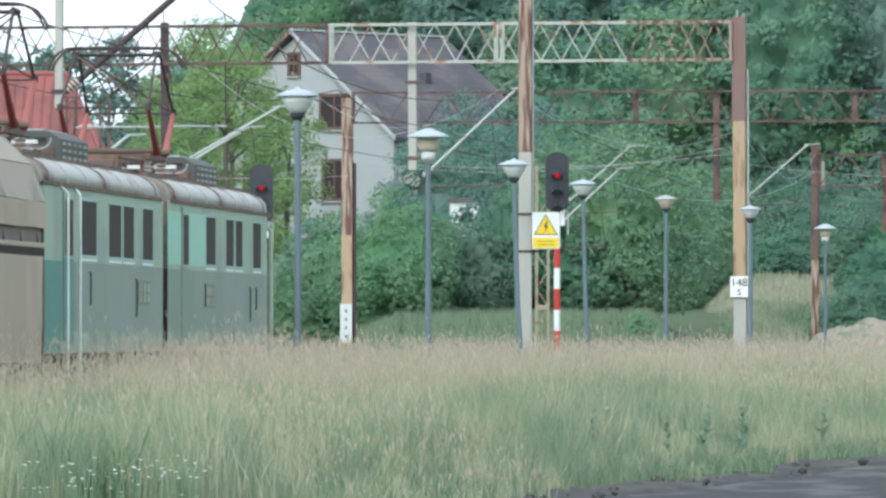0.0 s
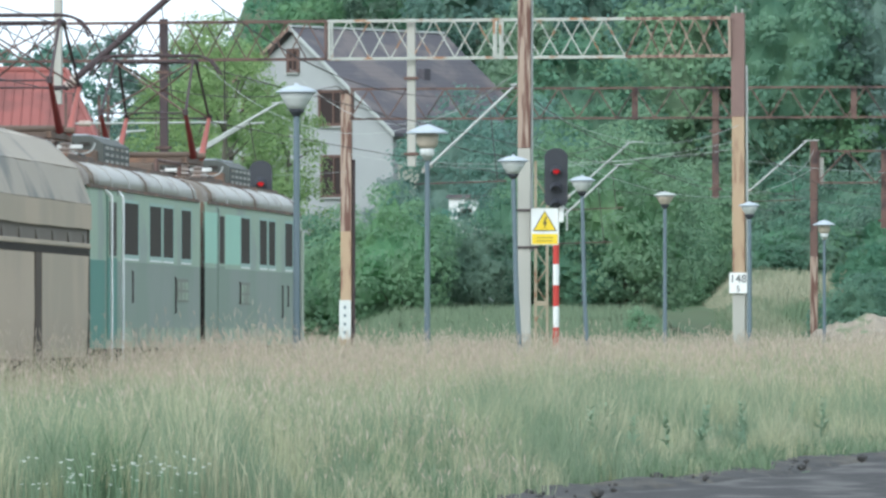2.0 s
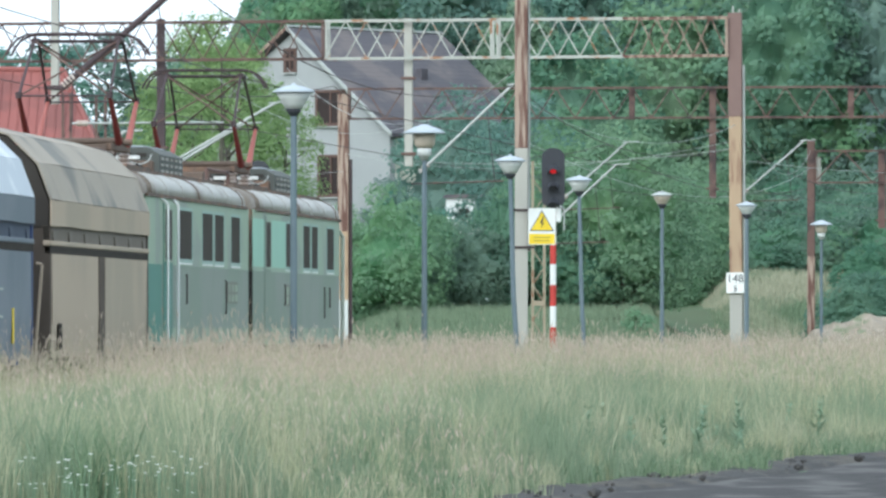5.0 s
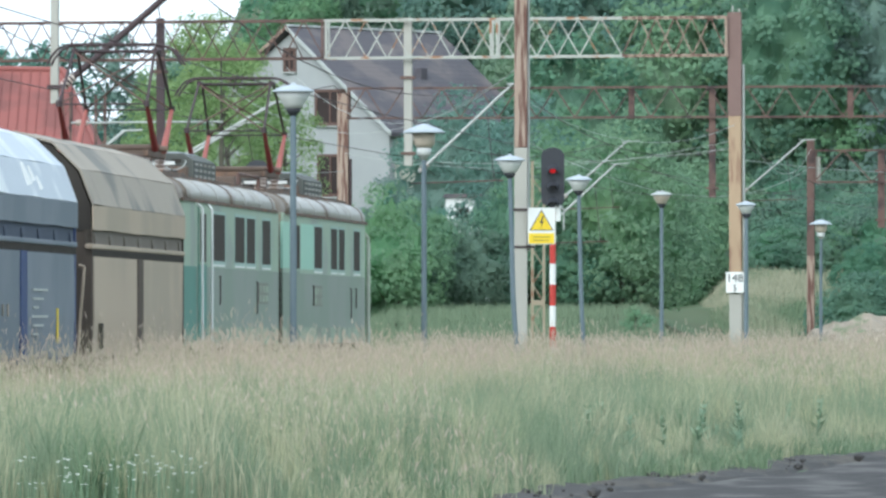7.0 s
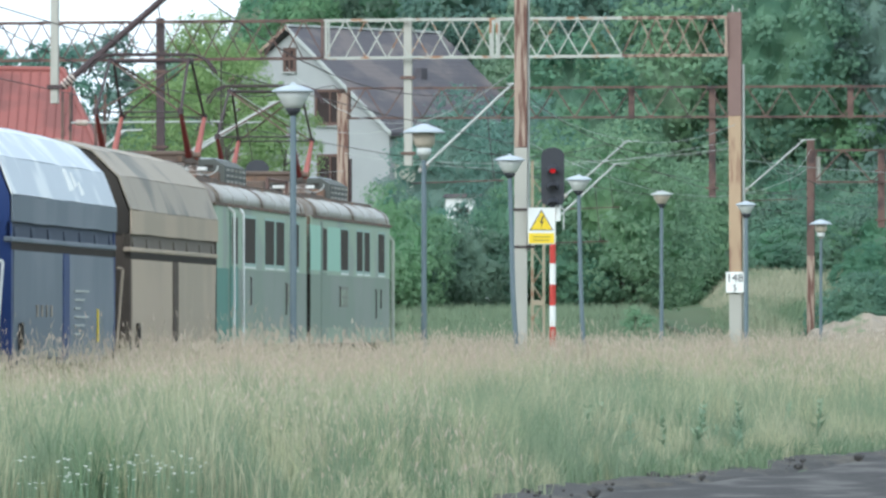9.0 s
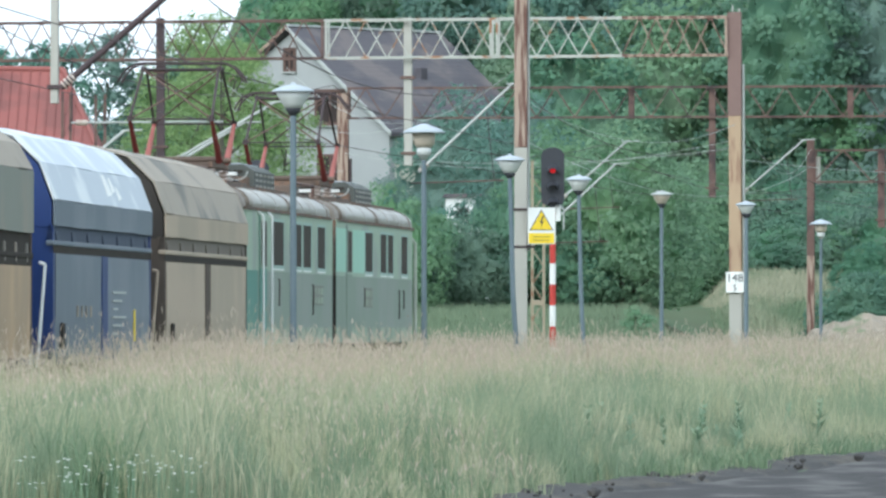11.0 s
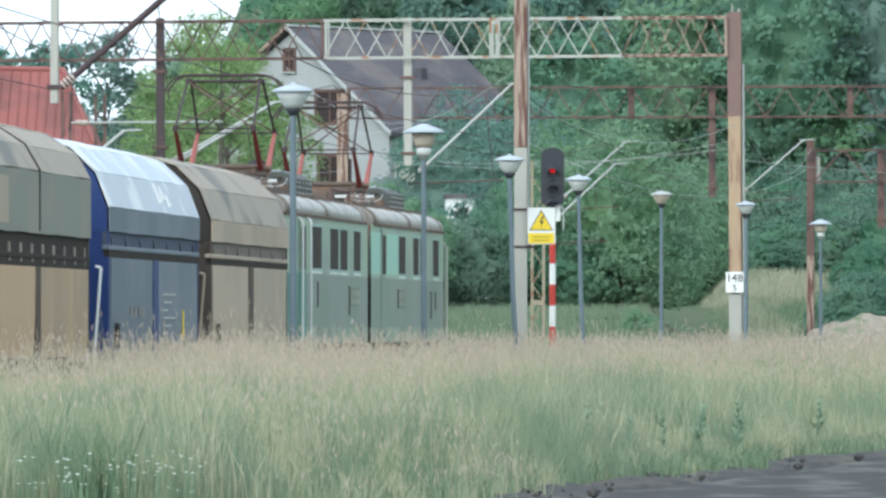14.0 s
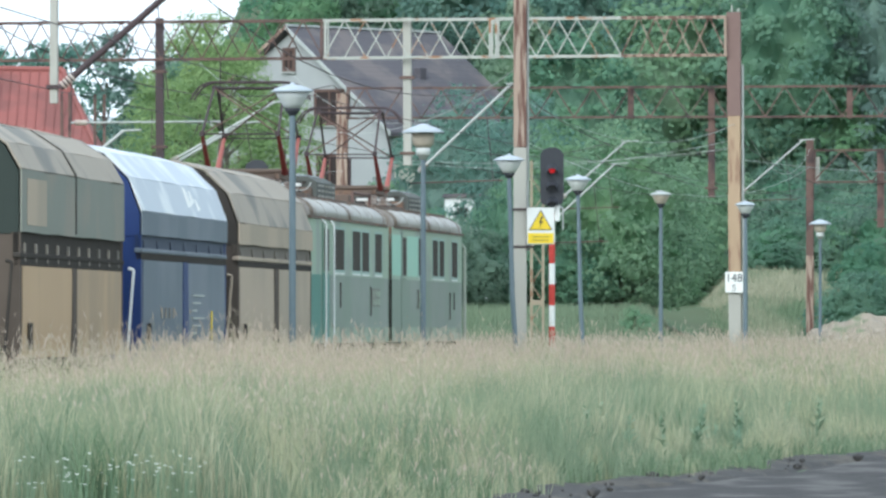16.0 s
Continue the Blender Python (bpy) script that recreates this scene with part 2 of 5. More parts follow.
bm = bmesh.new()
ys = [-60, -20, 0, 20, 40, 50, 60, 70, 80, 90, 100, 110, 120, 130, 140, 150, 160, 170, 180, 195, 210, 225, 240, 255, 270, 285, 300, 310, 320, 330, 340, 355, 370, 385, 400, 420, 440, 460, 480, 500, 525, 550, 575, 600, 640, 700, 800, 1000, 1500, 2500, 4000]
xs = [-3000, -1000, -400, -150, -80, -60, -50] + list(range(-44, 45, 4)) + [50, 60, 80, 150, 400, 1000, 3000]
rows = [[bm.verts.new((x, y, land(x, y) - 0.02)) for x in xs] for y in ys]
for a, b in zip(rows, rows[1:]):
    for i in range(len(xs) - 1):
        bm.faces.new((a[i], a[i + 1], b[i + 1], b[i])).smooth = True
tagged(part("ground", bm, SOIL, None), "grassy soil sheet rising to a wooded hill", "ground", kind="structure")

# the road's edge runs beside the meadow
def road_edge(y):
    return 0.52 + (y - 61.0) * 0.19 + 0.17 * math.sin(y * 0.55 + 1.0) + 0.05 * math.sin(y * 2.3)


for name, mat_, off, wide, z, label in (("road", ASPHALT, 0.55, 7.0, 0.03, "dusty dark grey asphalt road with worn edge"), ("road_verge", GRAVEL, -0.2, 0.99, 0.022, "dark cinder verge along the asphalt road")):
    bm = bmesh.new()
    yy = [-20 + 0.7 * i for i in range(100)] + [50 + 0.12 * i for i in range(400)] + [98 + 0.7 * i for i in range(170)]
    cols = [0, 0.08, 0.16, 0.24, 0.32, 0.4, 0.48, 0.56, 0.64, 0.72, 0.8, 0.88] if wide < 1 else [0, 0.4, 1.5, 3, 5, 7]
    rows = [[bm.verts.new((road_edge(y) + off + c + 0.22 * noise.noise((7, y * 0.45, off)) + 0.05 * noise.noise((3, y * 1.2, off)), y, z + ((0.035 + 0.045 * noise.noise((c * 2.5, y * 0.6, 3)) + 0.022 * noise.noise((c * 7, y * 3, 3)) + 0.014 * noise.noise((c * 15, y * 11, 6))) * max(0.0, math.sin(math.pi * min(1, c / 0.88))) if wide < 1 else 0.015 * noise.noise((c * 2, y * 0.7, 9))) + (-0.05 if c == 0 or c == 0.88 else 0))) for c in cols] for y in yy]
    for a, b in zip(rows, rows[1:]):
        for i in range(len(cols) - 1):
            bm.faces.new((a[i], a[i + 1], b[i + 1], b[i])).smooth = True
    tagged(part(name, bm, mat_, None), label, "road", kind="structure")

bed = thing("track_bed", "brown ballast bed with steel rails on sleepers", "railway track", kind="structure")
bm = bmesh.new()
prof = ((-2.4, -0.42), (-1.7, -0.2), (1.7, -0.2), (2.4, -0.42))
rows = []
for i in range(90):
    x, y, h = on_track(-60 + 3 * i)
    rows.append([bm.verts.new((x + o * math.cos(h), y - o * math.sin(h), z + 0.22)) for o, z in prof])
for a, b in zip(rows, rows[1:]):
    for i in range(3):
        bm.faces.new((a[i], a[i + 1], b[i + 1], b[i]))
part("ballast", bm, BALLAST, bed, "brown crushed stone ballast")
for side in (-0.75, 0.75):
    bm = bmesh.new()
    rows = []
    for i in range(90):
        x, y, h = on_track(-60 + 3 * i)
        rows.append([bm.verts.new((x + (side + o) * math.cos(h), y - (side + o) * math.sin(h), z)) for o, z in ((-0.06, 0.03), (-0.036, 0.14), (0.036, 0.14), (0.06, 0.03))])
    for a, b in zip(rows, rows[1:]):
        for i in range(3):
            bm.faces.new((a[i], a[i + 1], b[i + 1], b[i]))
    part("rail", bm, RUST, bed, "rusted steel rail")
# ---- the train ----
HANDPALE = mat("worn pale paint", (0.46, 0.48, 0.40), (0.38, 0.40, 0.34), 0.6, 4)
FRAMEMINT = mat("pale mint frame paint", (0.34, 0.45, 0.40), (0.29, 0.39, 0.345), 0.6, 3)
RAIL = 0.14
WHEELS = []


def wheelset(parent, x, r, name="wheelset"):
    bm = bmesh.new()
    tube(bm, (0, -0.9, 0), (0, 0.9, 0), 0.08, n=10)
    for y in (-0.75, 0.75):
        tube(bm, (0, y - 0.065, 0), (0, y + 0.065, 0), r, n=28)
        tube(bm, (0, y - 0.09 * (1 if y < 0 else -1), 0), (0, y - 0.03 * (1 if y < 0 else -1), 0), r * 0.45, n=16)
        for k in range(5):
            a = 2 * math.pi * k / 5
            tube(bm, (0.68 * r * math.cos(a), y - 0.075, 0.68 * r * math.sin(a)), (0.68 * r * math.cos(a), y + 0.075, 0.68 * r * math.sin(a)), 0.05, n=6)
    ob = part(name, bm, SHADOWSTEEL, parent, "oily steel wheels on an axle")
    ob.location = (x, 0, r + RAIL)
    WHEELS.append((ob, x, r))


def bogie(parent, x, r, half=1.35):
    bm = bmesh.new()
    for y in (-1.02, 1.02):
        box(bm, x - half - 0.5, x + half + 0.5, y - 0.09, y + 0.09, 0.55, 0.82, 0.02)
        for dx in (-half, half):
            box(bm, x + dx - 0.2, x + dx + 0.2, y - 0.16, y + 0.16, 0.42, 0.72, 0.03)
            for o in (-0.32, 0.32):
                tube(bm, (x + dx + o, y, 0.78), (x + dx + o, y, 1.02), 0.09, n=8)
        box(bm, x - 0.35, x + 0.35, y - 0.14, y + 0.14, 0.4, 0.95, 0.03)
    box(bm, x - 0.3, x + 0.3, -1.0, 1.0, 0.5, 0.85, 0.02)
    part("bogie", bm, SHADOWSTEEL, parent, "black oily bogie frame with springs")
    for dx in (-half, half):
        wheelset(parent, x + dx, r)


def buffers(parent, x, d, k=1.0):
    """Two buffers and a hook on the end at x that looks along d."""
    for y in (-0.875, 0.875):
        bm = tubes(((x, y, 1.06), (x + 0.35 * k * d, y, 1.06), 0.11), ((x + 0.35 * k * d, y, 1.06), (x + 0.55 * k * d, y, 1.06), 0.075))
        tube(bm, (x + 0.55 * k * d, y, 1.06), (x + 0.59 * k * d, y, 1.06), 0.24, n=18)
        part("buffer", bm, SHADOWSTEEL, parent, "greasy round buffer")
    part("coupling", boxed(min(x, x + 0.5 * k * d), max(x, x + 0.5 * k * d), -0.06, 0.06, 0.95, 1.12, 0.02), SHADOWSTEEL, parent)


def pantograph(parent, x, base=4.22):
    """A diamond pantograph, raised: base frame, red lower arms, thin upper arms, double bow."""
    p = thing("pantograph", "", "")
    p.parent = parent
    p.location = (x, 0, 0)
    del_keys = [k for k in ("label", "category") if k in p]
    for k in del_keys:
        del p[k]
    b = bmesh.new()
    for y in (-0.62, 0.62):
        box(b, -1.15, 1.15, y - 0.045, y + 0.045, base - 0.1, base, 0.01)
    for dx in (-1.1, 1.1):
        box(b, dx - 0.05, dx + 0.05, -0.62, 0.62, base - 0.09, base - 0.01)
    for dx in (-0.55, 0.55):
        tube(b, (dx, -0.78, base + 0.05), (dx, 0.78, base + 0.05), 0.05)
    yield_parts = [("base_frame", b, ROOFDIRT, "sooty steel pantograph base")]
    # the front pair of arms takes the red lightened as if sunlit
    for dx, kx, m, lab in ((-0.55, -1.65, ARMRED, "dark red lower arm"), (0.55, 1.65, ARMPINK, "worn red lower arm, coloured as sunlit")):
        for y in (-0.71, 0.71):
            yield_parts.append(("lower_arm", tubes(((dx, y, base + 0.02), (kx, y, 4.94), 0.062, 0.034)), m, lab))
            yield_parts.append(("upper_arm", tubes(((kx, y, 4.94), (0.22 if kx > 0 else -0.22, y * 0.93, 5.86), 0.024), ((kx, y, 4.90), (kx, y, 5.0), 0.05)), DARKSTEEL, "thin dark upper arm"))
        yield_parts.append(("cross_rod", tubes(((kx, -0.71, 4.94), (kx, 0.71, 4.94), 0.014)), DARKSTEEL, ""))
        yield_parts.append(("brace", tubes(((kx, -0.71, 4.94), (kx * 0.14, 0.66, 5.84), 0.015), ((kx, 0.71, 4.94), (kx * 0.14, -0.66, 5.84), 0.015)), RUST, ""))
    for dx in (-0.24, 0.24):
        b = bmesh.new()
        box(b, dx - 0.035, dx + 0.035, -0.62, 0.62, 5.93, 5.97, 0.008)
        for sgn in (-1, 1):
            pts = [(dx, sgn * 0.62, 5.95), (dx, sgn * 0.78, 5.94), (dx, sgn * 0.93, 5.87), (dx, sgn * 1.04, 5.74), (dx, sgn * 1.10, 5.62)]
            for u, v in zip(pts, pts[1:]):
                tube(b, u, v, 0.02, n=6)
        yield_parts.append(("contact_bow", b, DARKSTEEL, "sooty contact bow with curved horns"))
    yield_parts.append(("head_frame", tubes(((-0.24, -0.66, 5.85), (0.24, -0.66, 5.85), 0.05), ((-0.24, 0.66, 5.85), (0.24, 0.66, 5.85), 0.05), ((0, -0.7, 5.84), (0, 0.7, 5.84), 0.028)), DARKSTEEL, ""))
    for name, b, m, lab in yield_parts:
        part(name, b, m, p, lab)
    for dx in (-0.95, 0.95):
        for y in (-0.6, 0.6):
            b = bmesh.new()
            lathe(b, [(0.05, 0), (0.1, 0.03), (0.055, 0.06), (0.1, 0.1), (0.055, 0.13), (0.1, 0.17), (0.05, 0.2)], 12, (dx, y, base - 0.31))
            part("insulator", b, PORCELAIN, p, "ribbed porcelain insulator")
    return p


def roof_profile(half, eave, top):
    pts = []
    for i in range(13):
        a = math.pi * i / 12
        c, s = math.cos(a), math.sin(a)
        pts.append((-half * (abs(c) ** 0.55) * (1 if c > 0 else -1), eave + (top - eave) * s ** 0.75))
    return pts


def loco_section(label, mid, x0, x1, windows, door, plates, marks, panto, cab, bright=None):
    """One half of the double locomotive. x0, x1: its ends; windows: (from, to); door: (from, to, colour); cab: -1 rear or 1 front."""
    L = thing("locomotive", label, "locomotive", track_pose(mid), "sections of the double locomotive")
    half, eave, sill, belt, skirt, floor_z, wt = 1.45, 3.40, 2.415, 2.34, 1.36, 1.06, 3.245
    r = 0.16
    def plan(x):
        """The half width at x: the ends are rounded off."""
        d = x - x0 if cab < 0 else x1 - x
        return half - (0.22 * (1 - min(1, d / 0.5)) ** 2 if d < 0.5 else 0)
    # body walls in bands, the upper band cut open for the windows
    def band(name, z0, z1, m, lab, xs=None, thick=0.05):
        for sgn in (-1, 1):
            st = xs or [[x0, x0 + 0.12, x0 + 0.25, x0 + 0.5, x1 - 0.5, x1 - 0.25, x1 - 0.12, x1]]
            for run in st:
                bm = bmesh.new()
                rows = []
                for x in run:
                    y = plan(x) * sgn
                    rows.append([bm.verts.new(c) for c in ((x, y, z0), (x, y, z1), (x, y - thick * sgn, z1), (x, y - thick * sgn, z0))])
                for r0, r1 in zip(rows, rows[1:]):
                    for i in range(4):
                        bm.faces.new((r0[i], r1[i], r1[(i + 1) % 4], r0[(i + 1) % 4]))
                bm.faces.new(rows[0])
                bm.faces.new(rows[-1])
                bmesh.ops.recalc_face_normals(bm, faces=bm.faces)
                part(name, bm, PALEMINT if bright and sgn < 0 and bright[0] < (run[0] + run[-1]) / 2 < bright[1] and name == "window_wall" else m, L, lab)
        # end walls; the inner ones take dark colours for shade in the gap
        for x, d in ((x0, 1), (x1, -1)):
            part(name, boxed(min(x, x + 0.05 * d), max(x, x + 0.05 * d), -half + (0.22 if (d < 0) != (cab < 0) else 0.01), half - (0.22 if (d < 0) != (cab < 0) else 0.01), z0 + 0.003, z1 - 0.003), (SHADOWSTEEL if z1 < 2.4 else ROOFDIRT) if (d < 0) == (cab < 0) else m, L, lab if (d < 0) != (cab < 0) else "end wall at the gangway, coloured dark for shade")
    band("lower_wall", skirt, belt, GREYGREEN, "dusty grey-green lower side wall")
    band("skirt", floor_z, skirt, SKIRT, "faded pale green skirt band")
    band("cant_rail", wt, eave, MINT, "mint green band under the roof")
    band("waist_rail", belt, sill, MINT, "mint green waist band")
    cuts = sorted(windows)
    edges = [v for w in cuts for v in w]
    st = [[x0, x0 + 0.12, x0 + 0.25, x0 + 0.5, edges[0]]] + [[edges[i], edges[i + 1]] for i in range(1, len(edges) - 1, 2)] + [[edges[-1], x1 - 0.5, x1 - 0.25, x1 - 0.12, x1]]
    band("window_wall", sill, wt, MINT, "mint green wall between the windows", st)
    for a, b in cuts:
        for sgn in (-1, 1):
            y = sgn * half
            w = part("window", boxed(a, b, min(y - 0.03 * sgn, y - 0.004 * sgn), max(y - 0.03 * sgn, y - 0.004 * sgn), sill, wt), GLASS, L, "dark dirty window")
            bm = bmesh.new()
            for u0, u1, v0, v1 in ((a - 0.03, a + 0.035, sill - 0.02, wt + 0.02), (b - 0.035, b + 0.03, sill - 0.02, wt + 0.02), (a + 0.035, b - 0.035, wt - 0.03, wt + 0.02), (a + 0.035, b - 0.035, sill - 0.02, sill + 0.035)):
                box(bm, u0, u1, min(y - 0.03 * sgn, y + 0.004 * sgn), max(y - 0.03 * sgn, y + 0.004 * sgn), v0, v1)
            part("window_frame", bm, FRAMEMINT, w)
            part("window_ledge", boxed(a + 0.05, b - 0.05, min(y, y + 0.009 * sgn), max(y, y + 0.009 * sgn), sill - 0.05, sill - 0.022), WHITE, w, "pale worn ledge")
    if cab < 0:
        part("corner_panel", boxed(x0 + 0.5, door[0] - 0.25, -half - 0.006, -half + 0.02, skirt - 0.28, belt), TEAL, L, "deep teal corner panel")
    # roof shell with ribs, and the dark ledge along its crown
    bm = extrude_profile(roof_profile(half, eave, 3.84), x0 + 0.45, x1 - 0.45, True, 6)
    for x, d in ((x0 + 0.45, -1), (x1 - 0.45, 1)):
        rings = []
        for k in range(5):
            u = k / 4 * math.pi / 2
            f = math.cos(u) * 0.16 + 0.84
            hgt = math.cos(u) * 0.75 + 0.25
            rings.append([bm.verts.new((x + d * 0.45 * math.sin(u), y * f, eave + (z - eave) * hgt)) for y, z in roof_profile(half, eave, 3.84)])
        for a, b in zip(rings, rings[1:]):
            for i in range(len(a) - 1):
                bm.faces.new((a[i], b[i], b[i + 1], a[i + 1]))
        bm.faces.new(rings[-1])
    bmesh.ops.recalc_face_normals(bm, faces=bm.faces)
    part("roof", bm, ROOFGREY, L, "grimy grey rounded roof", True)
    k = 0
    x = x0 + 0.9
    while x < x1 - 0.6:
        bm = extrude_profile([(y * 1.006, eave + (z - eave) * 1.03 + 0.004) for y, z in roof_profile(half, eave, 3.84)], x, x + 0.09)
        part("roof_rib", bm, ROOFGREY if k % 3 else ROOFDIRT, L)
        x += 2.1
        k += 1
    for y in (-0.98, 0.98):
        part("roof_ledge", boxed(x0 + 0.5, x1 - 0.5, y - 0.09, y + 0.09, 3.74, 3.83), ROOFDIRT, L, "sooty walkway board")
    part("gutter", boxed(x0 + 0.3, x1 - 0.3, -half - 0.025, -half + 0.02, eave - 0.03, eave + 0.02), ROOFDIRT, L)
    # door with handrails
    a, b, col = door
    d = part("door", boxed(a, b, -half - 0.016, -half + 0.02, floor_z + 0.12, 3.32, 0.006), GREYGREEN if col == "grey" else TEAL, L, "narrow cab door")
    part("door_window", boxed(a + 0.12, b - 0.12, -half - 0.024, -half - 0.004, 2.42, 3.2), GLASS, d)
    part("door_panel", boxed(a, b, -half - 0.021, -half - 0.015, 2.38, 3.32), MINT, d)
    for i, hx in enumerate((a - 0.12, b + 0.12)):
        top = 3.27 if cab < 0 else 2.5
        bm = tubes(((hx, -half - 0.09, 0.75), (hx, -half - 0.09, top), 0.021), ((hx, -half - 0.09, top), (hx + (0.1 if i else -0.1), -half, top + 0.1), 0.024), ((hx, -half - 0.09, 0.75), (hx, -half, 0.75), 0.02))
        if cab < 0:
            part("handrail", bm, WHITE, L, "white painted handrail")
        else:
            bm.free()
    if cab > 0:
        part("handrail", tubes(((x1 - 0.12, -half - 0.02, 0.95), (x1 - 0.12, -half - 0.02, 3.1), 0.04), ((x1 - 0.12, -half - 0.02, 3.1), (x1 - 0.25, -half + 0.04, 3.2), 0.035)), HANDPALE, L, "pale green corner handrail")
    for z in (0.45, 0.75):
        part("step", boxed(a, b, -half - 0.08, -half + 0.2, z, z + 0.04), SHADOWSTEEL, L)
    for px0, px1, pz0, pz1 in plates:
        n, h = 3, (pz1 - pz0) / 2
        part("plate_ground", boxed(px0 - 0.06, px1 - 0.1, -half - 0.009, -half + 0.002, pz0 - 0.03, pz1 + 0.01), HOP_OLIVE, L, "dull ground of the number plate")
        for i in range(n):
            for z in (0, 1):
                u = px0 + (px1 - px0) * i / n
                part("lettering_bar", boxed(u, u + (px1 - px0) / n * 0.62, -half - 0.016, -half + 0.002, pz0 + z * h, pz0 + z * h + h * 0.78), SKIRT, L)
    for mx, mz0, mz1 in marks:
        part("grab_handle", tubes(((mx, -half - 0.02, mz0), (mx, -half - 0.02, mz1), 0.012), ((mx, -half - 0.02, mz0), (mx, -half, mz0), 0.016), ((mx, -half - 0.02, mz1), (mx, -half, mz1), 0.016)), DARKSTEEL, L)
    # underframe and bogies
    part("underframe", boxed(x0 + 0.2, x1 - 0.2, -1.3, 1.3, 0.9, 1.06, 0.02), SHADOWSTEEL, L)
    bogie(L, x0 + 3.2, 0.62)
    bogie(L, x1 - 3.2, 0.62)
    buffers(L, x0, -1, 0.42)
    buffers(L, x1, 1, 1.0 if cab > 0 else 0.42)
    part("floor", boxed(x0 + 0.06, x1 - 0.06, -half + 0.06, half - 0.06, 1.07, 1.12), SHADOWSTEEL, L)
    part("machine_room", boxed(x0 + 0.8, x1 - 0.8, -0.8, 0.8, 1.12, 3.1), SHADOWSTEEL, L)
    # roof gear
    pantograph(L, panto)
    for bx, w, hgt in ((panto + 4.6, 1.6, 0.42),):
        bm = bmesh.new()
        pr = [(-0.9, 3.7), (0.9, 3.7), (0.9, 4.14), (0.7, 3.84 + hgt), (-0.7, 3.84 + hgt), (-0.9, 4.14)]
        bm = extrude_profile(pr, bx - w, bx + w)
        bx_ob = part("resistor_box", bm, LOUVRE, L, "grey-green louvred resistor housing")
        for i in range(6):
            for j in range(3):
                part("louvre", boxed(bx - w - 0.02, bx - w + 0.01, -0.7 + i * 0.24, -0.54 + i * 0.24, 3.88 + j * 0.11, 3.94 + j * 0.11), SHADOWSTEEL, bx_ob)
        for i in range(5):
            for j in range(3):
                part("louvre", boxed(bx - w + 0.25 + i * 0.6, bx - w + 0.6 + i * 0.6, -0.912, -0.89, 3.86 + j * 0.1, 3.90 + j * 0.1), ROOFGREY, bx_ob)
        for i in range(2):
            part("cover", boxed(bx - w + 0.3 + i * 1.5, bx - w + 1.5 + i * 1.5, -0.62, -0.1, 3.84 + hgt, 3.87 + hgt), LAMPLID, bx_ob, "pale top cover")
    part("insulator_bar", boxed(panto + 1.62, panto + 1.74, -0.75, 0.05, 4.03, 4.09, 0.01), WHITE, L, "white insulator bar")
    for bx, y, rr in ((panto + 2.3, -0.45, 0.16), (panto + 2.3, 0.3, 0.16), (panto + 2.75, -0.1, 0.13)):
        bm = bmesh.new()
        lathe(bm, [(rr * 0.5, 0), (rr, 0.05), (rr * 0.6, 0.09), (rr, 0.14), (rr * 0.6, 0.18), (rr, 0.23), (rr * 0.4, 0.27)], 14, (bx, y, 3.82))
        part("insulator", bm, PORCELAIN, L, "ribbed porcelain insulator")
    bm = bmesh.new()
    ring = [(panto + 2.0, -0.7 + 0.2 * math.cos(i * math.pi / 15), 4.12 - 0.16 * math.sin(i * math.pi / 15)) for i in range(16)]
    for u, v in zip(ring, ring[1:]):
        tube(bm, u, v, 0.013, n=6)
    part("cable_loop", bm, GALV, L, "pale blue cable loop")
    for p, q in (((x0 + 0.8, -0.55, 4.1), (panto - 1.2, -0.55, 4.1)), ((panto + 1.2, -0.4, 4.16), (panto + 3.0, -0.35, 4.2)), ((panto + 1.2, 0.4, 4.16), (panto + 3.2, 0.35, 4.14)), ((panto + 6.3, -0.3, 4.05), (x1 - 1.0, -0.3, 4.02))):
        bm = tubes((p, q, 0.03))
        for e in (p, q):
            tube(bm, (e[0], e[1], 3.78), (e[0], e[1], e[2] + 0.02), 0.035)
        part("busbar", bm, RUST, L, "rusty roof busbar on posts")
    for k, (bx, by, bw, bd, bh) in enumerate(((1.75, 0.5, 0.3, 0.25, 0.22), (3.2, -0.62, 0.25, 0.2, 0.2), (2.6, 0.55, 0.5, 0.2, 0.3), (-2.2, 0.2, 0.5, 0.5, 0.25), (8.3, -0.2, 0.35, 0.3, 0.2), (6.2, 0.5, 0.6, 0.2, 0.26))):
        if x0 + 0.8 < panto + bx < x1 - 0.8:
            part("roof_box", boxed(panto + bx - bw, panto + bx + bw, by - bd, by + bd, 3.8, 3.84 + bh, 0.03), ROOFDIRT if k % 2 else SHADOWSTEEL, L, "sooty roof equipment box")
    for by in (-0.75, 0.15, 0.7):
        part("roof_pipe", tubes(((panto + 1.3, by, 3.93), (min(panto + 3.1, x1 - 0.8), by * 0.8, 3.95), 0.025)), RUST if by > 0 else SHADOWSTEEL, L)
    part("roof_tray", boxed(panto - 1.5, panto + 1.5, -0.95, 0.95, 3.82, 3.89, 0.01), ROOFDIRT, L, "sooty roof board under the pantograph")
    bm = bmesh.new()
    box(bm, panto + 6.5, panto + 7.6, -0.5, 0.4, 3.8, 4.08, 0.04)
    part("roof_hatch", bm, ROOFDIRT, L, "sooty brown roof hatch box")
    return L


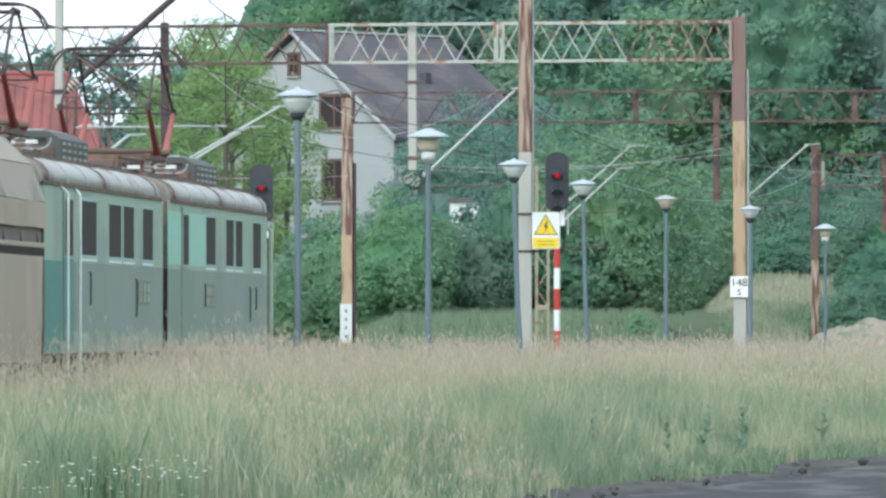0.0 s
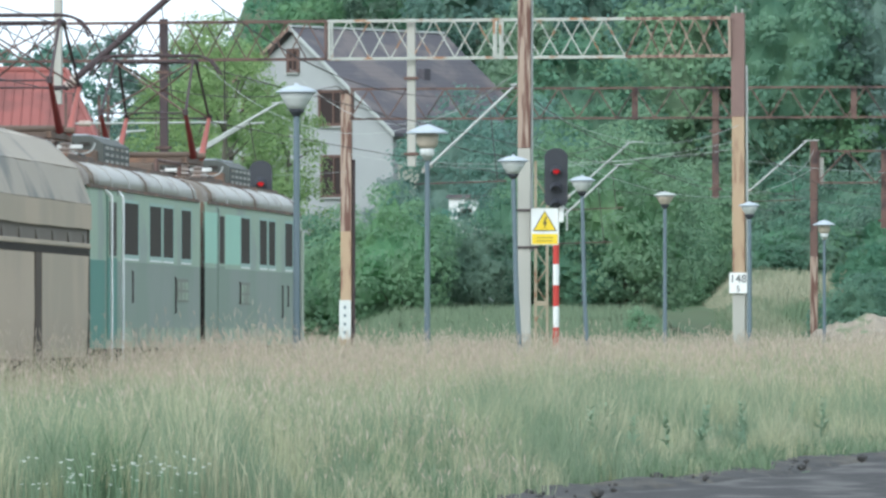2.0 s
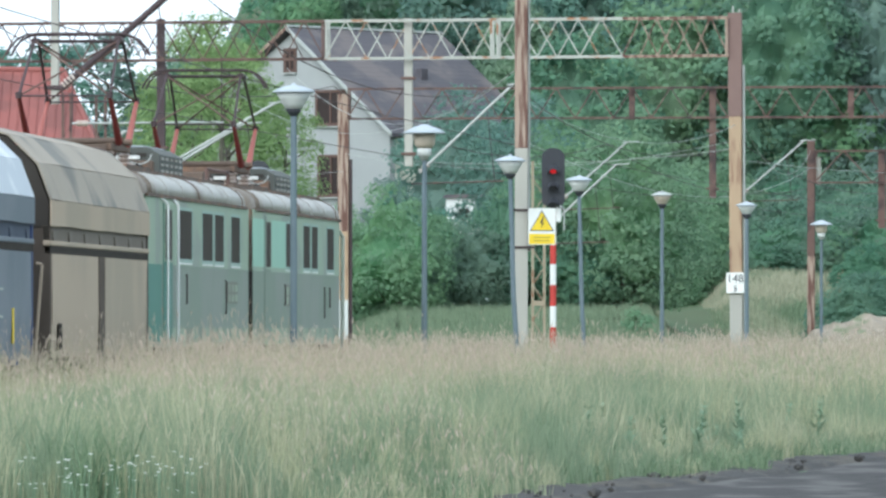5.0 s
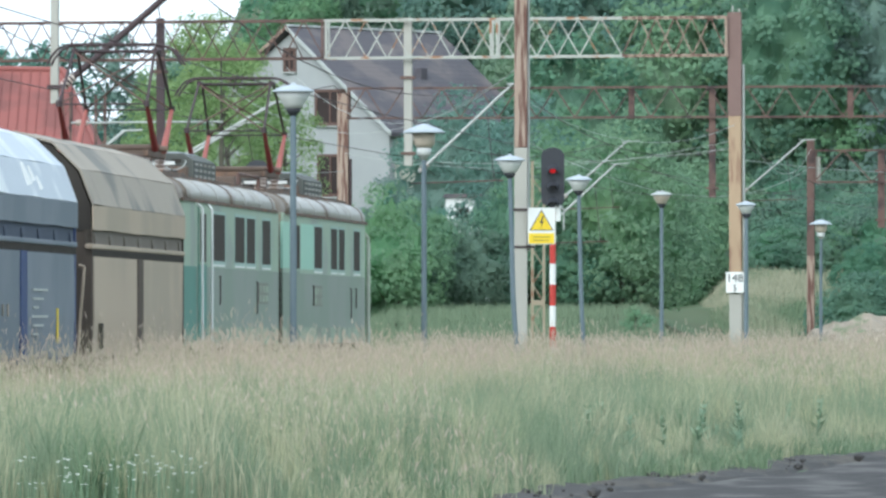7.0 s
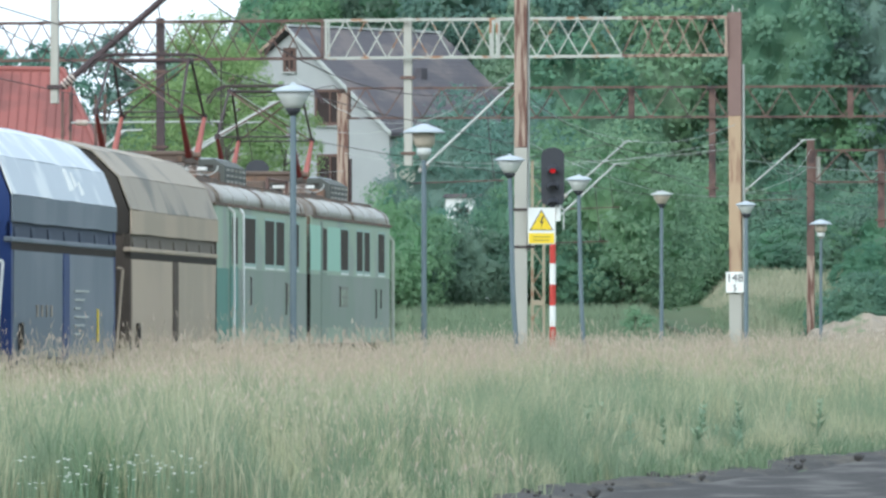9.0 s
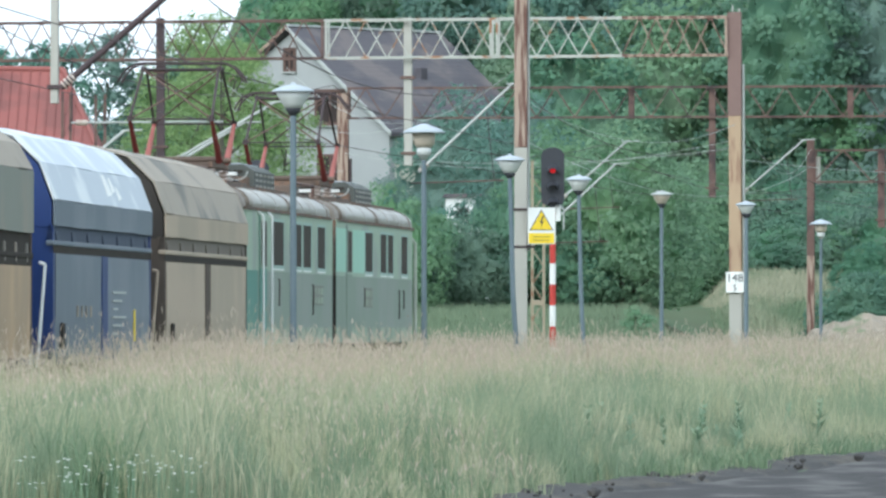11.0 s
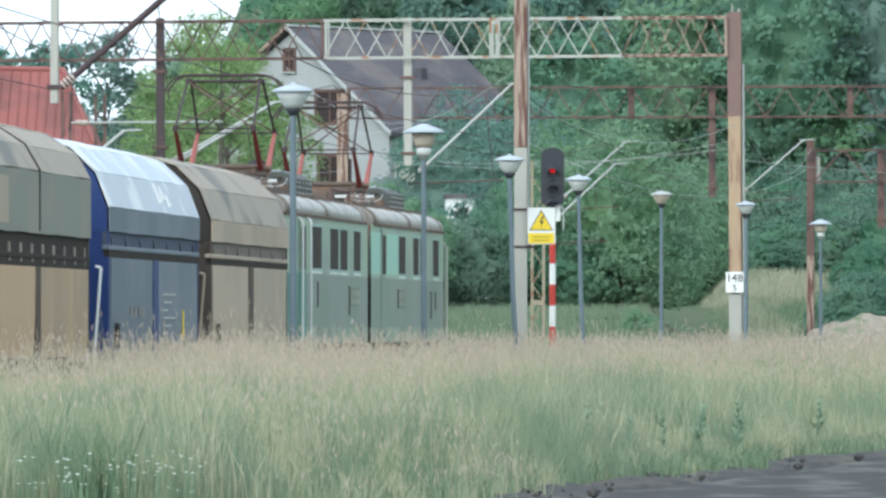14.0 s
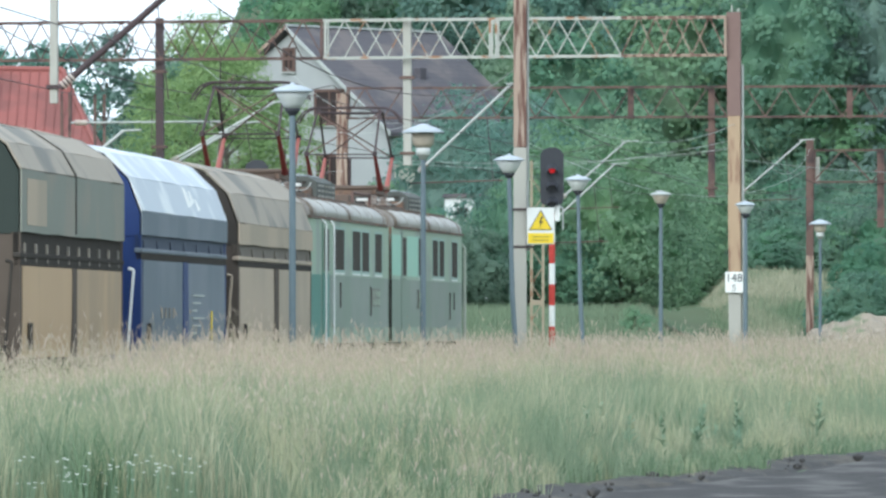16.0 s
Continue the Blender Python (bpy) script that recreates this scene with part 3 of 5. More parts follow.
def hopper(label, mid, kind):
    """A self-discharging coal wagon: straight lower bins, a ribbed belt, a humped lid."""
    W = thing("hopper_wagon", label, "hopper wagon", track_pose(mid), "hopper wagons of the train")
    h, l = 1.58, 5.72
    fore = 0.02 if kind[0] is HOP_BEIGE else 0.6
    low, lid, side, post, end, belt, ledge = kind
    # lid in plates along the profile
    toothed = ledge == "teeth"
    pw = 0.26 if toothed else 0.33
    zt_, zl_ = (2.62, 2.28) if toothed else (2.75, 2.48)
    prof = [(-h, 2.62), (-h, 3.45), (-h + 0.2, 3.80), (-h + 0.62, 4.08), (-0.45, 4.2), (0.45, 4.2), (h - 0.62, 4.08), (h - 0.2, 3.80), (h, 3.45), (h, 2.62)] if toothed else [(-h, 2.75), (-h, 3.10), (-h + 0.19, 3.60), (-h + 0.58, 3.98), (-0.45, 4.14), (0.45, 4.14), (h - 0.58, 3.98), (h - 0.19, 3.60), (h, 3.10), (h, 2.75)]
    names = ["side_plate", "lid_plate", "lid_plate", "lid_plate", "lid_plate", "lid_plate", "lid_plate", "lid_plate", "side_plate"]
    for i, nm in enumerate(names):
        (ya, za), (yb, zb) = prof[i], prof[i + 1]
        d = Vector((yb - ya, zb - za)).normalized()
        nx, nz = -d.y * 0.025, d.x * 0.025
        bm = bmesh.new()
        K = 24
        rows = []
        for k in range(K + 1):
            x = -l + 2 * l * k / K
            sag = 0.013 * noise.noise((x * 0.5, i * 3.1, mid)) + 0.007 * noise.noise((x * 1.7, i, mid + 5))
            rows.append([bm.verts.new((x, y + ox, z + oz + sag)) for y, z, ox, oz in ((ya, za, 0, 0), (yb, zb, 0, 0), (yb, zb, nx, nz), (ya, za, nx, nz))])
        for a, b in zip(rows, rows[1:]):
            for q in range(4):
                bm.faces.new((a[q], b[q], b[(q + 1) % 4], a[(q + 1) % 4]))
        bm.faces.new(rows[0])
        bm.faces.new(rows[-1])
        bmesh.ops.recalc_face_normals(bm, faces=bm.faces)
        part(nm, bm, side if nm == "side_plate" else lid, W)
    # end walls: sloping bin ends under the lid
    for d in (-1, 1):
        bm = bmesh.new()
        a = [bm.verts.new((d * (l - 0.03), y * 0.985, z - 0.02)) for y, z in prof]
        b = [bm.verts.new((d * (l - 0.12), y * 0.985, z - 0.02)) for y, z in prof]
        bm.faces.new(a)
        bm.faces.new(b)
        for i in range(len(a)):
            bm.faces.new((a[i], a[(i + 1) % len(a)], b[(i + 1) % len(a)], b[i]))
        bmesh.ops.recalc_face_normals(bm, faces=bm.faces)
        part("end_wall", bm, end, W, "end wall under the lid")
        lowend = BROWNPOST if toothed else (end if low is HOP_BLUE else post)
        part("end_plate", boxed(min(d * (l - 0.10), d * (l - 0.02)), max(d * (l - 0.10), d * (l - 0.02)), -h + 0.02, h - 0.02, 1.0, zt_ - 0.03), lowend, W, "end plate of the bin")
        for y in (-1, 1):
            part("corner_post", boxed(min(d * l, d * (l - 0.14)), max(d * l, d * (l - 0.14)), y * (h - 0.06) - 0.06, y * (h - 0.06) + 0.06, 1.0, zt_), post, W)
    for sgn in (-1, 1):
        y = sgn * h
        # ribbed belt and its ledge; the belt's colour holds the lid's shade
        part("belt", boxed(-l, l, min(y - 0.10 * sgn, y - 0.02 * sgn), max(y - 0.10 * sgn, y - 0.02 * sgn), zl_ + 0.06, zt_), belt, W, "recessed belt in shadow-dark colour")
        for k in range(10 if ledge == "teeth" else 7):
            x = -l + 0.5 + k * (2 * l - 1.0) / (9 if ledge == "teeth" else 6)
            if toothed:
                bm = boxed(x - 0.05, x + 0.05, min(y - 0.06 * sgn, y + 0.005 * sgn), max(y - 0.06 * sgn, y + 0.005 * sgn), zl_ - 0.06, zt_ - 0.14, 0.01)
            else:
                bm = extrude_profile([(y - 0.09 * sgn, zl_ + 0.07), (y + 0.008 * sgn, zl_ + 0.07), (y - 0.01 * sgn, zl_ + 0.2), (y - 0.09 * sgn, zt_ - 0.03)], x - 0.16, x + 0.16)
            part("belt_rib", bm, HOP_LID if toothed else belt, W)
        part("belt_ledge", boxed(-l - 0.03, l + 0.03, min(y - 0.1 * sgn, y + 0.015 * sgn), max(y - 0.1 * sgn, y + 0.015 * sgn), zl_, zl_ + 0.07, 0.015), side if ledge != "teeth" else SHADOWSTEEL, W, "ledge along the belt")
        # dark strip painted in as the shadow below the ledge
        part("shadow_rail", boxed(-l, l, min(y - 0.08 * sgn, y + 0.004 * sgn), max(y - 0.08 * sgn, y + 0.004 * sgn), zl_ - 0.10, zl_), SHADOWSTEEL, W)
        # two discharge flaps and posts
        for a, b in ((-l + 0.25, -pw - 0.01), (pw + 0.01, l - 0.15)):
            bm = bmesh.new()
            K = 8
            rows = []
            for k in range(K + 1):
                x = a + (b - a) * k / K
                rows.append([bm.verts.new((x, y + sgn * (0.012 * noise.noise((x * 0.8, z * 1.5, mid)) - w), z)) for z, w in ((0.95, 0.02), (1.5, 0.0), (2.0, 0.0), (zl_ - 0.105, 0.0), (zl_ - 0.105, 0.06), (0.95, 0.08))])
            for r0, r1 in zip(rows, rows[1:]):
                for q in range(6):
                    bm.faces.new((r0[q], r1[q], r1[(q + 1) % 6], r0[(q + 1) % 6]))
            bm.faces.new(rows[0])
            bm.faces.new(rows[-1])
            bmesh.ops.recalc_face_normals(bm, faces=bm.faces)
            part("discharge_flap", bm, low, W, "dusty discharge flap")
        part("middle_post", boxed(-pw, pw, min(y - 0.12 * sgn, y + 0.012 * sgn), max(y - 0.12 * sgn, y + 0.012 * sgn), 0.9, zl_ - 0.102), post, W)
        part("hinge_lever", boxed(-l + 0.75, -l + 0.95, min(y, y + 0.05 * sgn), max(y, y + 0.05 * sgn), 1.05, 1.42, 0.02), SHADOWSTEEL, W)
    if toothed:
        for a, b, m in ((-0.05, 0.05, SHADOWSTEEL),):
            bm = extrude_profile([(y * 1.022, z + 0.035) for y, z in prof] + [(h * 0.9, 2.7), (-h * 0.9, 2.7)], a, b)
            part("lid_seam", bm, m, W, "dark seam across the lid")
        part("paint_patch", boxed(-5.2, -3.2, -h - 0.032, -h - 0.02, 2.72, 3.34), HOP_BEIGE, W, "overpainted beige patch")
    if low is HOP_BLUE:
        for i in range(6):
            part("lettering_bar", boxed(0.9, 1.5 + 0.5 * ((i * 7) % 3), -h - 0.016, -h - 0.002, 1.25 + 0.12 * i, 1.28 + 0.12 * i), GALV, W)
        part("paint_stripe", boxed(3.5, 3.64, -h - 0.016, -h - 0.002, 1.15, 1.62), YELLOW, W, "yellow paint stripe")
        for i in range(4):
            part("lettering_bar", boxed(-3.2 + 0.5 * i, -3.05 + 0.5 * i, -h - 0.016, -h - 0.002, 1.5, 1.66), HOP_LID, W)
        # scuffed white chalk marks on the lid's slope
        for i, (u, w, z0, z1) in enumerate(((0.6, 0.5, 3.24, 3.56), (1.3, 0.35, 3.3, 3.52), (1.85, 0.3, 3.2, 3.4))):
            f0, f1 = (z0 - 3.10) / 0.5, (z1 - 3.10) / 0.5
            bm = bmesh.new()
            v = [bm.verts.new((x, -h + 0.19 * f - o, z + 0.4 * o)) for o in (0.034, 0.012) for x, f, z in ((u, f0, z0), (u + w, f0, z0 + 0.03), (u + w - 0.1, f1, z1), (u + 0.12, f1, z1))]
            for q in ((0, 1, 2, 3), (7, 6, 5, 4), (0, 4, 5, 1), (1, 5, 6, 2), (2, 6, 7, 3), (3, 7, 4, 0)):
                bm.faces.new([v[k] for k in q])
            part("chalk_mark", bm, WHITE, W, "scuffed white mark")
    # ladder rails at the rear corner
    for dx, yt, yb, top in ((-l - 0.16, -h + 0.09, -h + 0.20, 2.22), (-l - 0.50, -h + 0.25, -h + 0.25, 1.93)):
        part("handrail", tubes(((dx, yb, 0.8), (dx, yt, top), 0.022), ((dx, yt, top), (dx - 0.02, yt + 0.08, top + 0.02), 0.022)), SHADOWSTEEL if toothed else WHITE if kind[0] is not HOP_BEIGE else HOP_BEIGE, W, "handrail at the wagon end")
    part("underframe", boxed(-l - 0.6, l + fore, -1.2, 1.2, 0.92, 1.1, 0.02), SHADOWSTEEL, W)
    for y in (-1.25, 1.25):
        part("sole_bar", boxed(-l - 0.6, l + fore, y - 0.06, y + 0.06, 0.85, 1.12, 0.01), post, W)
    for x in (-l + 1.4, l - 1.4):
        bogie(W, x, 0.46, 0.9)
    buffers(W, -l - 0.6, -1, 0.5)
    buffers(W, l + fore, 1, 0.5)
    return W


win = lambda mid, *w: [(a - mid, b - mid) for a, b in w]
SECTIONS = [
    (loco_section("mint and grey-green electric locomotive, rear half with cab door", 2.9, -7.3, 7.12,
                  win(2.9, (0.05, 1.85), (3.2, 4.75), (4.95, 6.35), (7.35, 8.75)), (-4.88, -3.80, "teal"),
                  [(3.95, 5.5, 1.80, 2.12)], [(-1.9, 1.75, 2.2), (3.6, 1.6, 2.14)], -3.95, -1), 2.9),
    (loco_section("mint and grey-green electric locomotive, front half", 18.0, -7.3, 7.25,
                  win(18.0, (15.7, 17.1), (18.5, 19.7), (19.9, 21.0), (22.5, 23.8)), (-5.6, -4.7, "grey"),
                  [(-2.3, -0.9, 1.78, 2.12)], [(-2.5, 1.78, 2.12), (4.0, 1.55, 2.1), (4.9, 1.75, 2.1)], -2.25, 1, (-8, -2)), 18.0),
    (hopper("dusty beige coal hopper wagon behind the locomotive", -10.70, (HOP_BEIGE, HOP_LID, HOP_BEIGE, BROWNPOST, SHADOWSTEEL, HOP_BELT, "plain")), -10.70),
    (hopper("blue coal hopper wagon with chalky pale lid", -23.95, (HOP_BLUE, BLUELID, HOP_BLUE, DEEPBLUE, DEEPBLUE, HOP_BLUEBELT, "plain")), -23.95),
    (hopper("olive grey coal hopper wagon with ochre flaps", -37.65, (HOP_OCHRE, HOP_LID, HOP_OLIVE, BROWNPOST, DARKGREEN, SHADOWSTEEL, "teeth")), -37.65),
]


# ---- overhead line: gantries, masts, brackets, wires ----
def lattice_beam(parent, x0, x1, y, z0, z1, pale=None, deep=0.55, step=1.02, bar=0.021, faces=2, ends=None):
    """A box truss from x0 to x1: four chords, zigzags on both faces. pale: the stretch that keeps its paint."""
    def stretch(a, b, m, lab):
        for yy in (-deep / 2, deep / 2):
            for z in (z0, z1):
                part("chord", boxed(a, b, y + yy - 0.03, y + yy + 0.03, z - 0.028, z + 0.028), m, parent, lab)
        n = max(1, round((b - a) / step))
        w = (b - a) / n
        for yy, ph in ((-deep / 2, 0.0), (deep / 2, 0.5))[:faces]:
            for i in range(n - (1 if ph else 0)):
                u = a + w * (i + 0.42 * (ph > 0))
                p = [(u, z0), (u + w / 2, z1), (u + w, z0)]
                for (ax, az), (bx, bz) in zip(p, p[1:]):
                    part("lattice_bar", tubes(((ax, y + yy, az), (bx, y + yy, bz), bar), n=4), m, parent)
        for u in (a + 0.05, b - 0.05) if m is RUST else (b - 0.05,) if m is STREAK else (a + 0.05, a + 0.56 * (b - a), a + 0.56 * (b - a) + 0.16):
            for yy in (-deep / 2, deep / 2):
                part("upright", boxed(u - 0.026, u + 0.026, y + yy - 0.03, y + yy + 0.03, z0, z1), m, parent)
    if pale:
        stretch(x0, pale[0], RUST, "rusted steel chord")
        stretch(pale[0], pale[1], PALEPAINT, "pale painted steel chord")
        stretch(pale[1], x1, STREAK, "peeling rusted steel chord")
    else:
        stretch(x0, x1, RUST, "rusted steel chord")


def h_mast(parent, x, y, z0, z1, w, lower, upper, split, foot=None, deep=0.3):
    """A broad-flanged mast, its lower and upper lengths in different state."""
    for a, b, m, lab in ((z0, split, lower, "lower length of the mast"), (split, z1, upper, "upper length of the mast")):
        bm = bmesh.new()
        box(bm, x - w / 2, x + w / 2, y - deep / 2, y - deep / 2 + 0.03, a, b, 0.004)
        box(bm, x - w / 2, x + w / 2, y + deep / 2 - 0.03, y + deep / 2, a, b, 0.004)
        box(bm, x - 0.03 - w * 0.1, x + 0.03 + w * 0.1, y - deep / 2 + 0.03, y + deep / 2 - 0.03, a, b)
        part("mast_length", bm, m, parent, lab)
    part("mast_foot", boxed(x - w * 0.9, x + w * 0.9, y - deep * 0.8, y + deep * 0.8, z0 - 0.4, z0 + 0.35, 0.04), CONCRETE, parent, "concrete foot")


def drop_post(parent, x, y, z0, z1, m, w=0.2):
    bm = boxed(x - w / 2, x + w / 2, y - 0.1, y + 0.1, z0, z1, 0.006)
    part("drop_post", bm, m, parent, "hanging post for the line bracket")
    for z in (z0 + 0.28, z0 + 2.2):
        part("clamp", boxed(x - w * 0.9, x + w * 0.9, y - 0.14, y + 0.14, z, z + 0.07), RUST, parent)


def bracket(x, y, z, dx, dz, lab, big=0.036, tail=0.45, m=None, level=True):
    """A bracket tube that rises from a post at x, z by dx, dz, with tie, steady arm and insulators."""
    b = thing("line_bracket", lab, "catenary bracket", Matrix.Translation((x, y, z)), "brackets of the overhead line")
    m = m or GALV
    part("strut", tubes(((0, 0, 0), (dx, 0, dz), big)), m, b, "slanting bracket tube")
    part("top_tube", tubes(((dx * 0.93, 0, dz * 0.99), (dx + tail, 0, dz + 0.02), big * 0.6)), m, b)
    if level:
        part("steady_arm", tubes(((-0.2, 0, -0.28), (dx * 0.9, 0, -0.2), big * 0.5)), RUST, b, "rusty steady arm")
    part("hanger", tubes(((dx * 0.72, 0, dz * 0.70), (dx * 0.8, 0, -0.2), 0.012), n=5), DARKSTEEL, b)
    bm = bmesh.new()
    d = Vector((dx, 0, dz)).normalized()
    for i in range(4):
        c = d * (0.06 + 0.07 * i)
        tube(bm, c, c + d * 0.035, 0.085, n=12)
    part("insulator", bm, PORCELAIN, b, "ribbed insulator")
    return b


TURN = 6.6
g1 = thing("gantry", "steel lattice gantry, pale painted middle and rusted ends, over the tracks", "catenary gantry", pose(7.40, 194.0, 0, 0, -0.23, -TURN), "gantries over the tracks")
lattice_beam(g1, -26.0, -0.15, 0, 8.24, 9.2, (-10.42, -2.83))
h_mast(g1, 0.0, 0.0, 0.0, 9.3, 0.31, CONCRETE, OCHRE, 2.3)
part("mast_top", boxed(-0.17, 0.17, -0.165, 0.165, 6.7, 9.32, 0.006), mat("brown faded steel", (0.16, 0.10, 0.09), (0.22, 0.15, 0.13), 0.8, 3, 0.2), g1, "brown top length of the mast")
part("pipe", tubes(((0.21, 0.0, 0.0), (0.21, 0.0, 8.0), 0.035)), GALV, g1, "grey cable pipe on the mast")
part("mast_cap", tubes(((-0.05, 0, 9.3), (-0.05, 0, 9.5), 0.02), ((0.1, 0, 9.3), (0.12, 0, 9.42), 0.02)), PALEPAINT, g1)
drop_post(g1, -8.31, 0.0, 5.5, 9.25, CONCRETE, 0.2)
drop_post(g1, -14.66, 0.0, 5.7, 9.3, DARKSTEEL, 0.2)
h_mast(g1, -26.2, 0.0, 0.0, 9.3, 0.31, CONCRETE, OCHRE, 2.3)
sign = thing("distance_sign", "white enamel hectometre sign with black numerals on the mast", "railway sign", pose(7.36, 193.78, 2.5, 0, 0, -TURN))
part("plate", boxed(-0.225, 0.225, -0.012, 0.012, -0.26, 0.26, 0.008), WHITE, sign)


def text(parent, word, x, y, z, size, m, depth=0.004, name="lettering"):
    cu = bpy.data.curves.new(name, "FONT")
    cu.body, cu.size, cu.extrude, cu.align_x, cu.align_y = word, size, depth, "CENTER", "CENTER"
    tmp = new(name, cu)
    me = bpy.data.meshes.new_from_object(tmp.evaluated_get(bpy.context.evaluated_depsgraph_get()))
    bpy.data.objects.remove(tmp)
    me.materials.clear()
    me.materials.append(m)
    ob = new(name, me)
    ob.parent = parent
    ob.matrix_basis = pose(x, y, z, 90, 0, 0)
    return ob


text(sign, "148", 0, -0.018, 0.10, 0.29, BLACK)
text(sign, "5", 0, -0.018, -0.15, 0.22, BLACK)

g2 = thing("gantry", "rusted steel lattice gantry, farther along the tracks", "catenary gantry", pose(-3.34, 257.0, 0, 0, 0, -TURN - 1), "gantries over the tracks")
lattice_beam(g2, 0.15, 27.0, 0, 8.36, 9.36, None, 0.45, 1.25, 0.026, 1)
h_mast(g2, 0, 0, 0, 9.2, 0.36, OCHRE, STREAK, 4.6)
part("stay", tubes(((0.24, 0, 0.4), (0.24, 0, 7.0), 0.06)), DARKSTEEL, g2, "dark pipe along the mast")
plate = part("number_plate", boxed(-0.22, 0.18, -0.2, -0.165, 1.0, 2.3, 0.01), LAMPWHITE, g2, "tall white mast plate")
for i in range(4):
    part("lettering_bar", boxed(-0.06, 0.02, -0.21, -0.198, 1.17 + 0.28 * i, 1.27 + 0.28 * i), POLE, plate)
drop_post(g2, 12.4, 0, 5.68, 9.3, RUST, 0.22)
for gx in (9.7, 17.0):
    part("upright", boxed(gx - 0.1, gx + 0.1, -0.06, 0.06, 8.3, 9.36), RUST, g2)
h_mast(g2, 27.2, 0, 0, 9.3, 0.40, OCHRE, RUST, 5.0)
lat = thing("lattice_mast", "pale rusty lattice mast beside the track", "catenary mast", Matrix.Translation((2.30, 186.0, 0)))
for dx in (-0.14, 0.14):
    for dy in (-0.14, 0.14):
        part("leg", boxed(dx - 0.03, dx + 0.03, dy - 0.03, dy + 0.03, 0, 5.4), LATPAINT, lat)
for i in range(11):
    z = 0.25 + 0.43 * i
    for dy in (-0.14, 0.14):
        part("lattice_bar", tubes(((-0.14, dy, z), (0.14, dy, z + 0.43), 0.016) if i % 2 else ((0.14, dy, z), (-0.14, dy, z + 0.43), 0.016), n=5), LATPAINT, lat)
part("batten", boxed(-0.17, 0.17, -0.18, -0.165, 1.9, 2.02), LATPAINT, lat)
part("foot", boxed(-0.3, 0.3, -0.3, 0.3, -0.3, 0.2, 0.03), CONCRETE, lat)

for x, y, top, wide in ((-11.15, 250.0, 8.95, 0.30), (-12.45, 254.0, 9.15, 0.26)):
    far = thing("lattice_mast", "thin dark two-legged lattice mast beyond the train", "catenary mast", Matrix.Translation((x, y, 0)), "thin masts beyond the train")
    for dx in (-wide / 2, wide / 2):
        part("leg", boxed(dx - 0.045, dx + 0.045, -0.05, 0.05, -0.2, top), RUST, far)
    for i in range(14):
        z = 0.4 + 0.6 * i
        part("lattice_bar", tubes(((-wide / 2, 0, z), (wide / 2, 0, z + 0.5), 0.014), n=5), RUST, far)
arm = thing("line_bracket", "pale level bracket tube beyond the train", "catenary bracket", Matrix.Translation((-9.55, 197.4, 6.62)), "brackets of the overhead line")
part("top_tube", tubes(((0, 0, 0), (3.9, 0, 0.03), 0.028)), GALV, arm)
part("insulator", tubes(((0.12, 0, 0), (0.42, 0, 0.003), 0.075), n=12), PORCELAIN, arm, "dark ribbed insulator")
part("hanger", tubes(((0.02, 0, -0.05), (0.02, 0, 1.7), 0.02), n=6), DARKSTEEL, arm)
part("hanger", tubes(((3.85, 0, 0), (3.85, 0, 1.7), 0.02), n=6), DARKSTEEL, arm)

g3 = thing("gantry", "rusted steel lattice gantry with brown mast far down the line", "catenary gantry", pose(14.5, 303.0, 0, 0, 0, -TURN - 2), "gantries over the tracks")
lattice_beam(g3, 0.15, 14.0, 0, 7.1, 8.35, None, 0.5, 2.3, 0.032, 1)
h_mast(g3, 0, 0, 0, 8.75, 0.28, STREAK, RUST, 4.2)
part("stay", tubes(((0.3, 0, 7.0), (0.3, 0, 8.1), 0.09)), CONCRETE, g3)
drop_post(g3, 2.8, 0, 5.3, 8.4, RUST, 0.28)
h_mast(g3, 14.2, 0, 0, 8.7, 0.38, STREAK, RUST, 4.2)

# the gantry this side of the view: only its hanging post shows
g0 = thing("gantry", "steel lattice gantry with a grey hanging post over the near track", "catenary gantry", pose(8.6, 132.0, 0, 0, 0, -5.5), "gantries over the tracks")
lattice_beam(g0, -26.0, 0.0, 0, 8.24, 9.2, None)
h_mast(g0, 0.2, 0.0, 0.0, 9.3, 0.31, CONCRETE, OCHRE, 2.3)
h_mast(g0, -26.2, 0.0, 0.0, 9.3, 0.31, CONCRETE, OCHRE, 2.3)
part("drop_post", boxed(-15.48, -15.35, -0.09, 0.09, 5.25, 8.3, 0.006), CONCRETE, g0, "grey hanging post for the line bracket")
part("clamp", boxed(-15.54, -15.29, -0.12, 0.12, 5.5, 5.57), DARKSTEEL, g0)

bracket(-6.62, 133.0, 5.50, 2.35, 2.05, "dark bracket tube on the hanging post over the train", 0.06, 0.5, DARKSTEEL, False)
bracket(-0.62, 195.1, 5.30, 2.40, 2.26, "grey bracket tube on the hanging post of the gantry")
bracket(-7.0, 196.2, 5.55, 2.73, 1.57, "grey bracket tube over the far track")
bracket(-7.0, 196.6, 5.45, 1.9, 1.15, "thin grey bracket tube over the far track", 0.04)
bracket(-9.3, 196.7, 5.45, 1.15, 0.95, "short grey bracket tube beyond the train", 0.045)
bracket(3.2, 257.2, 4.45, 2.6, 2.4, "grey bracket tube under the farther gantry")
bracket(3.9, 257.6, 5.6, 2.25, 2.0, "thin grey bracket tube under the farther gantry")
bracket(11.75, 302.6, 6.62, 2.47, 2.14, "grey bracket tube near the brown mast")

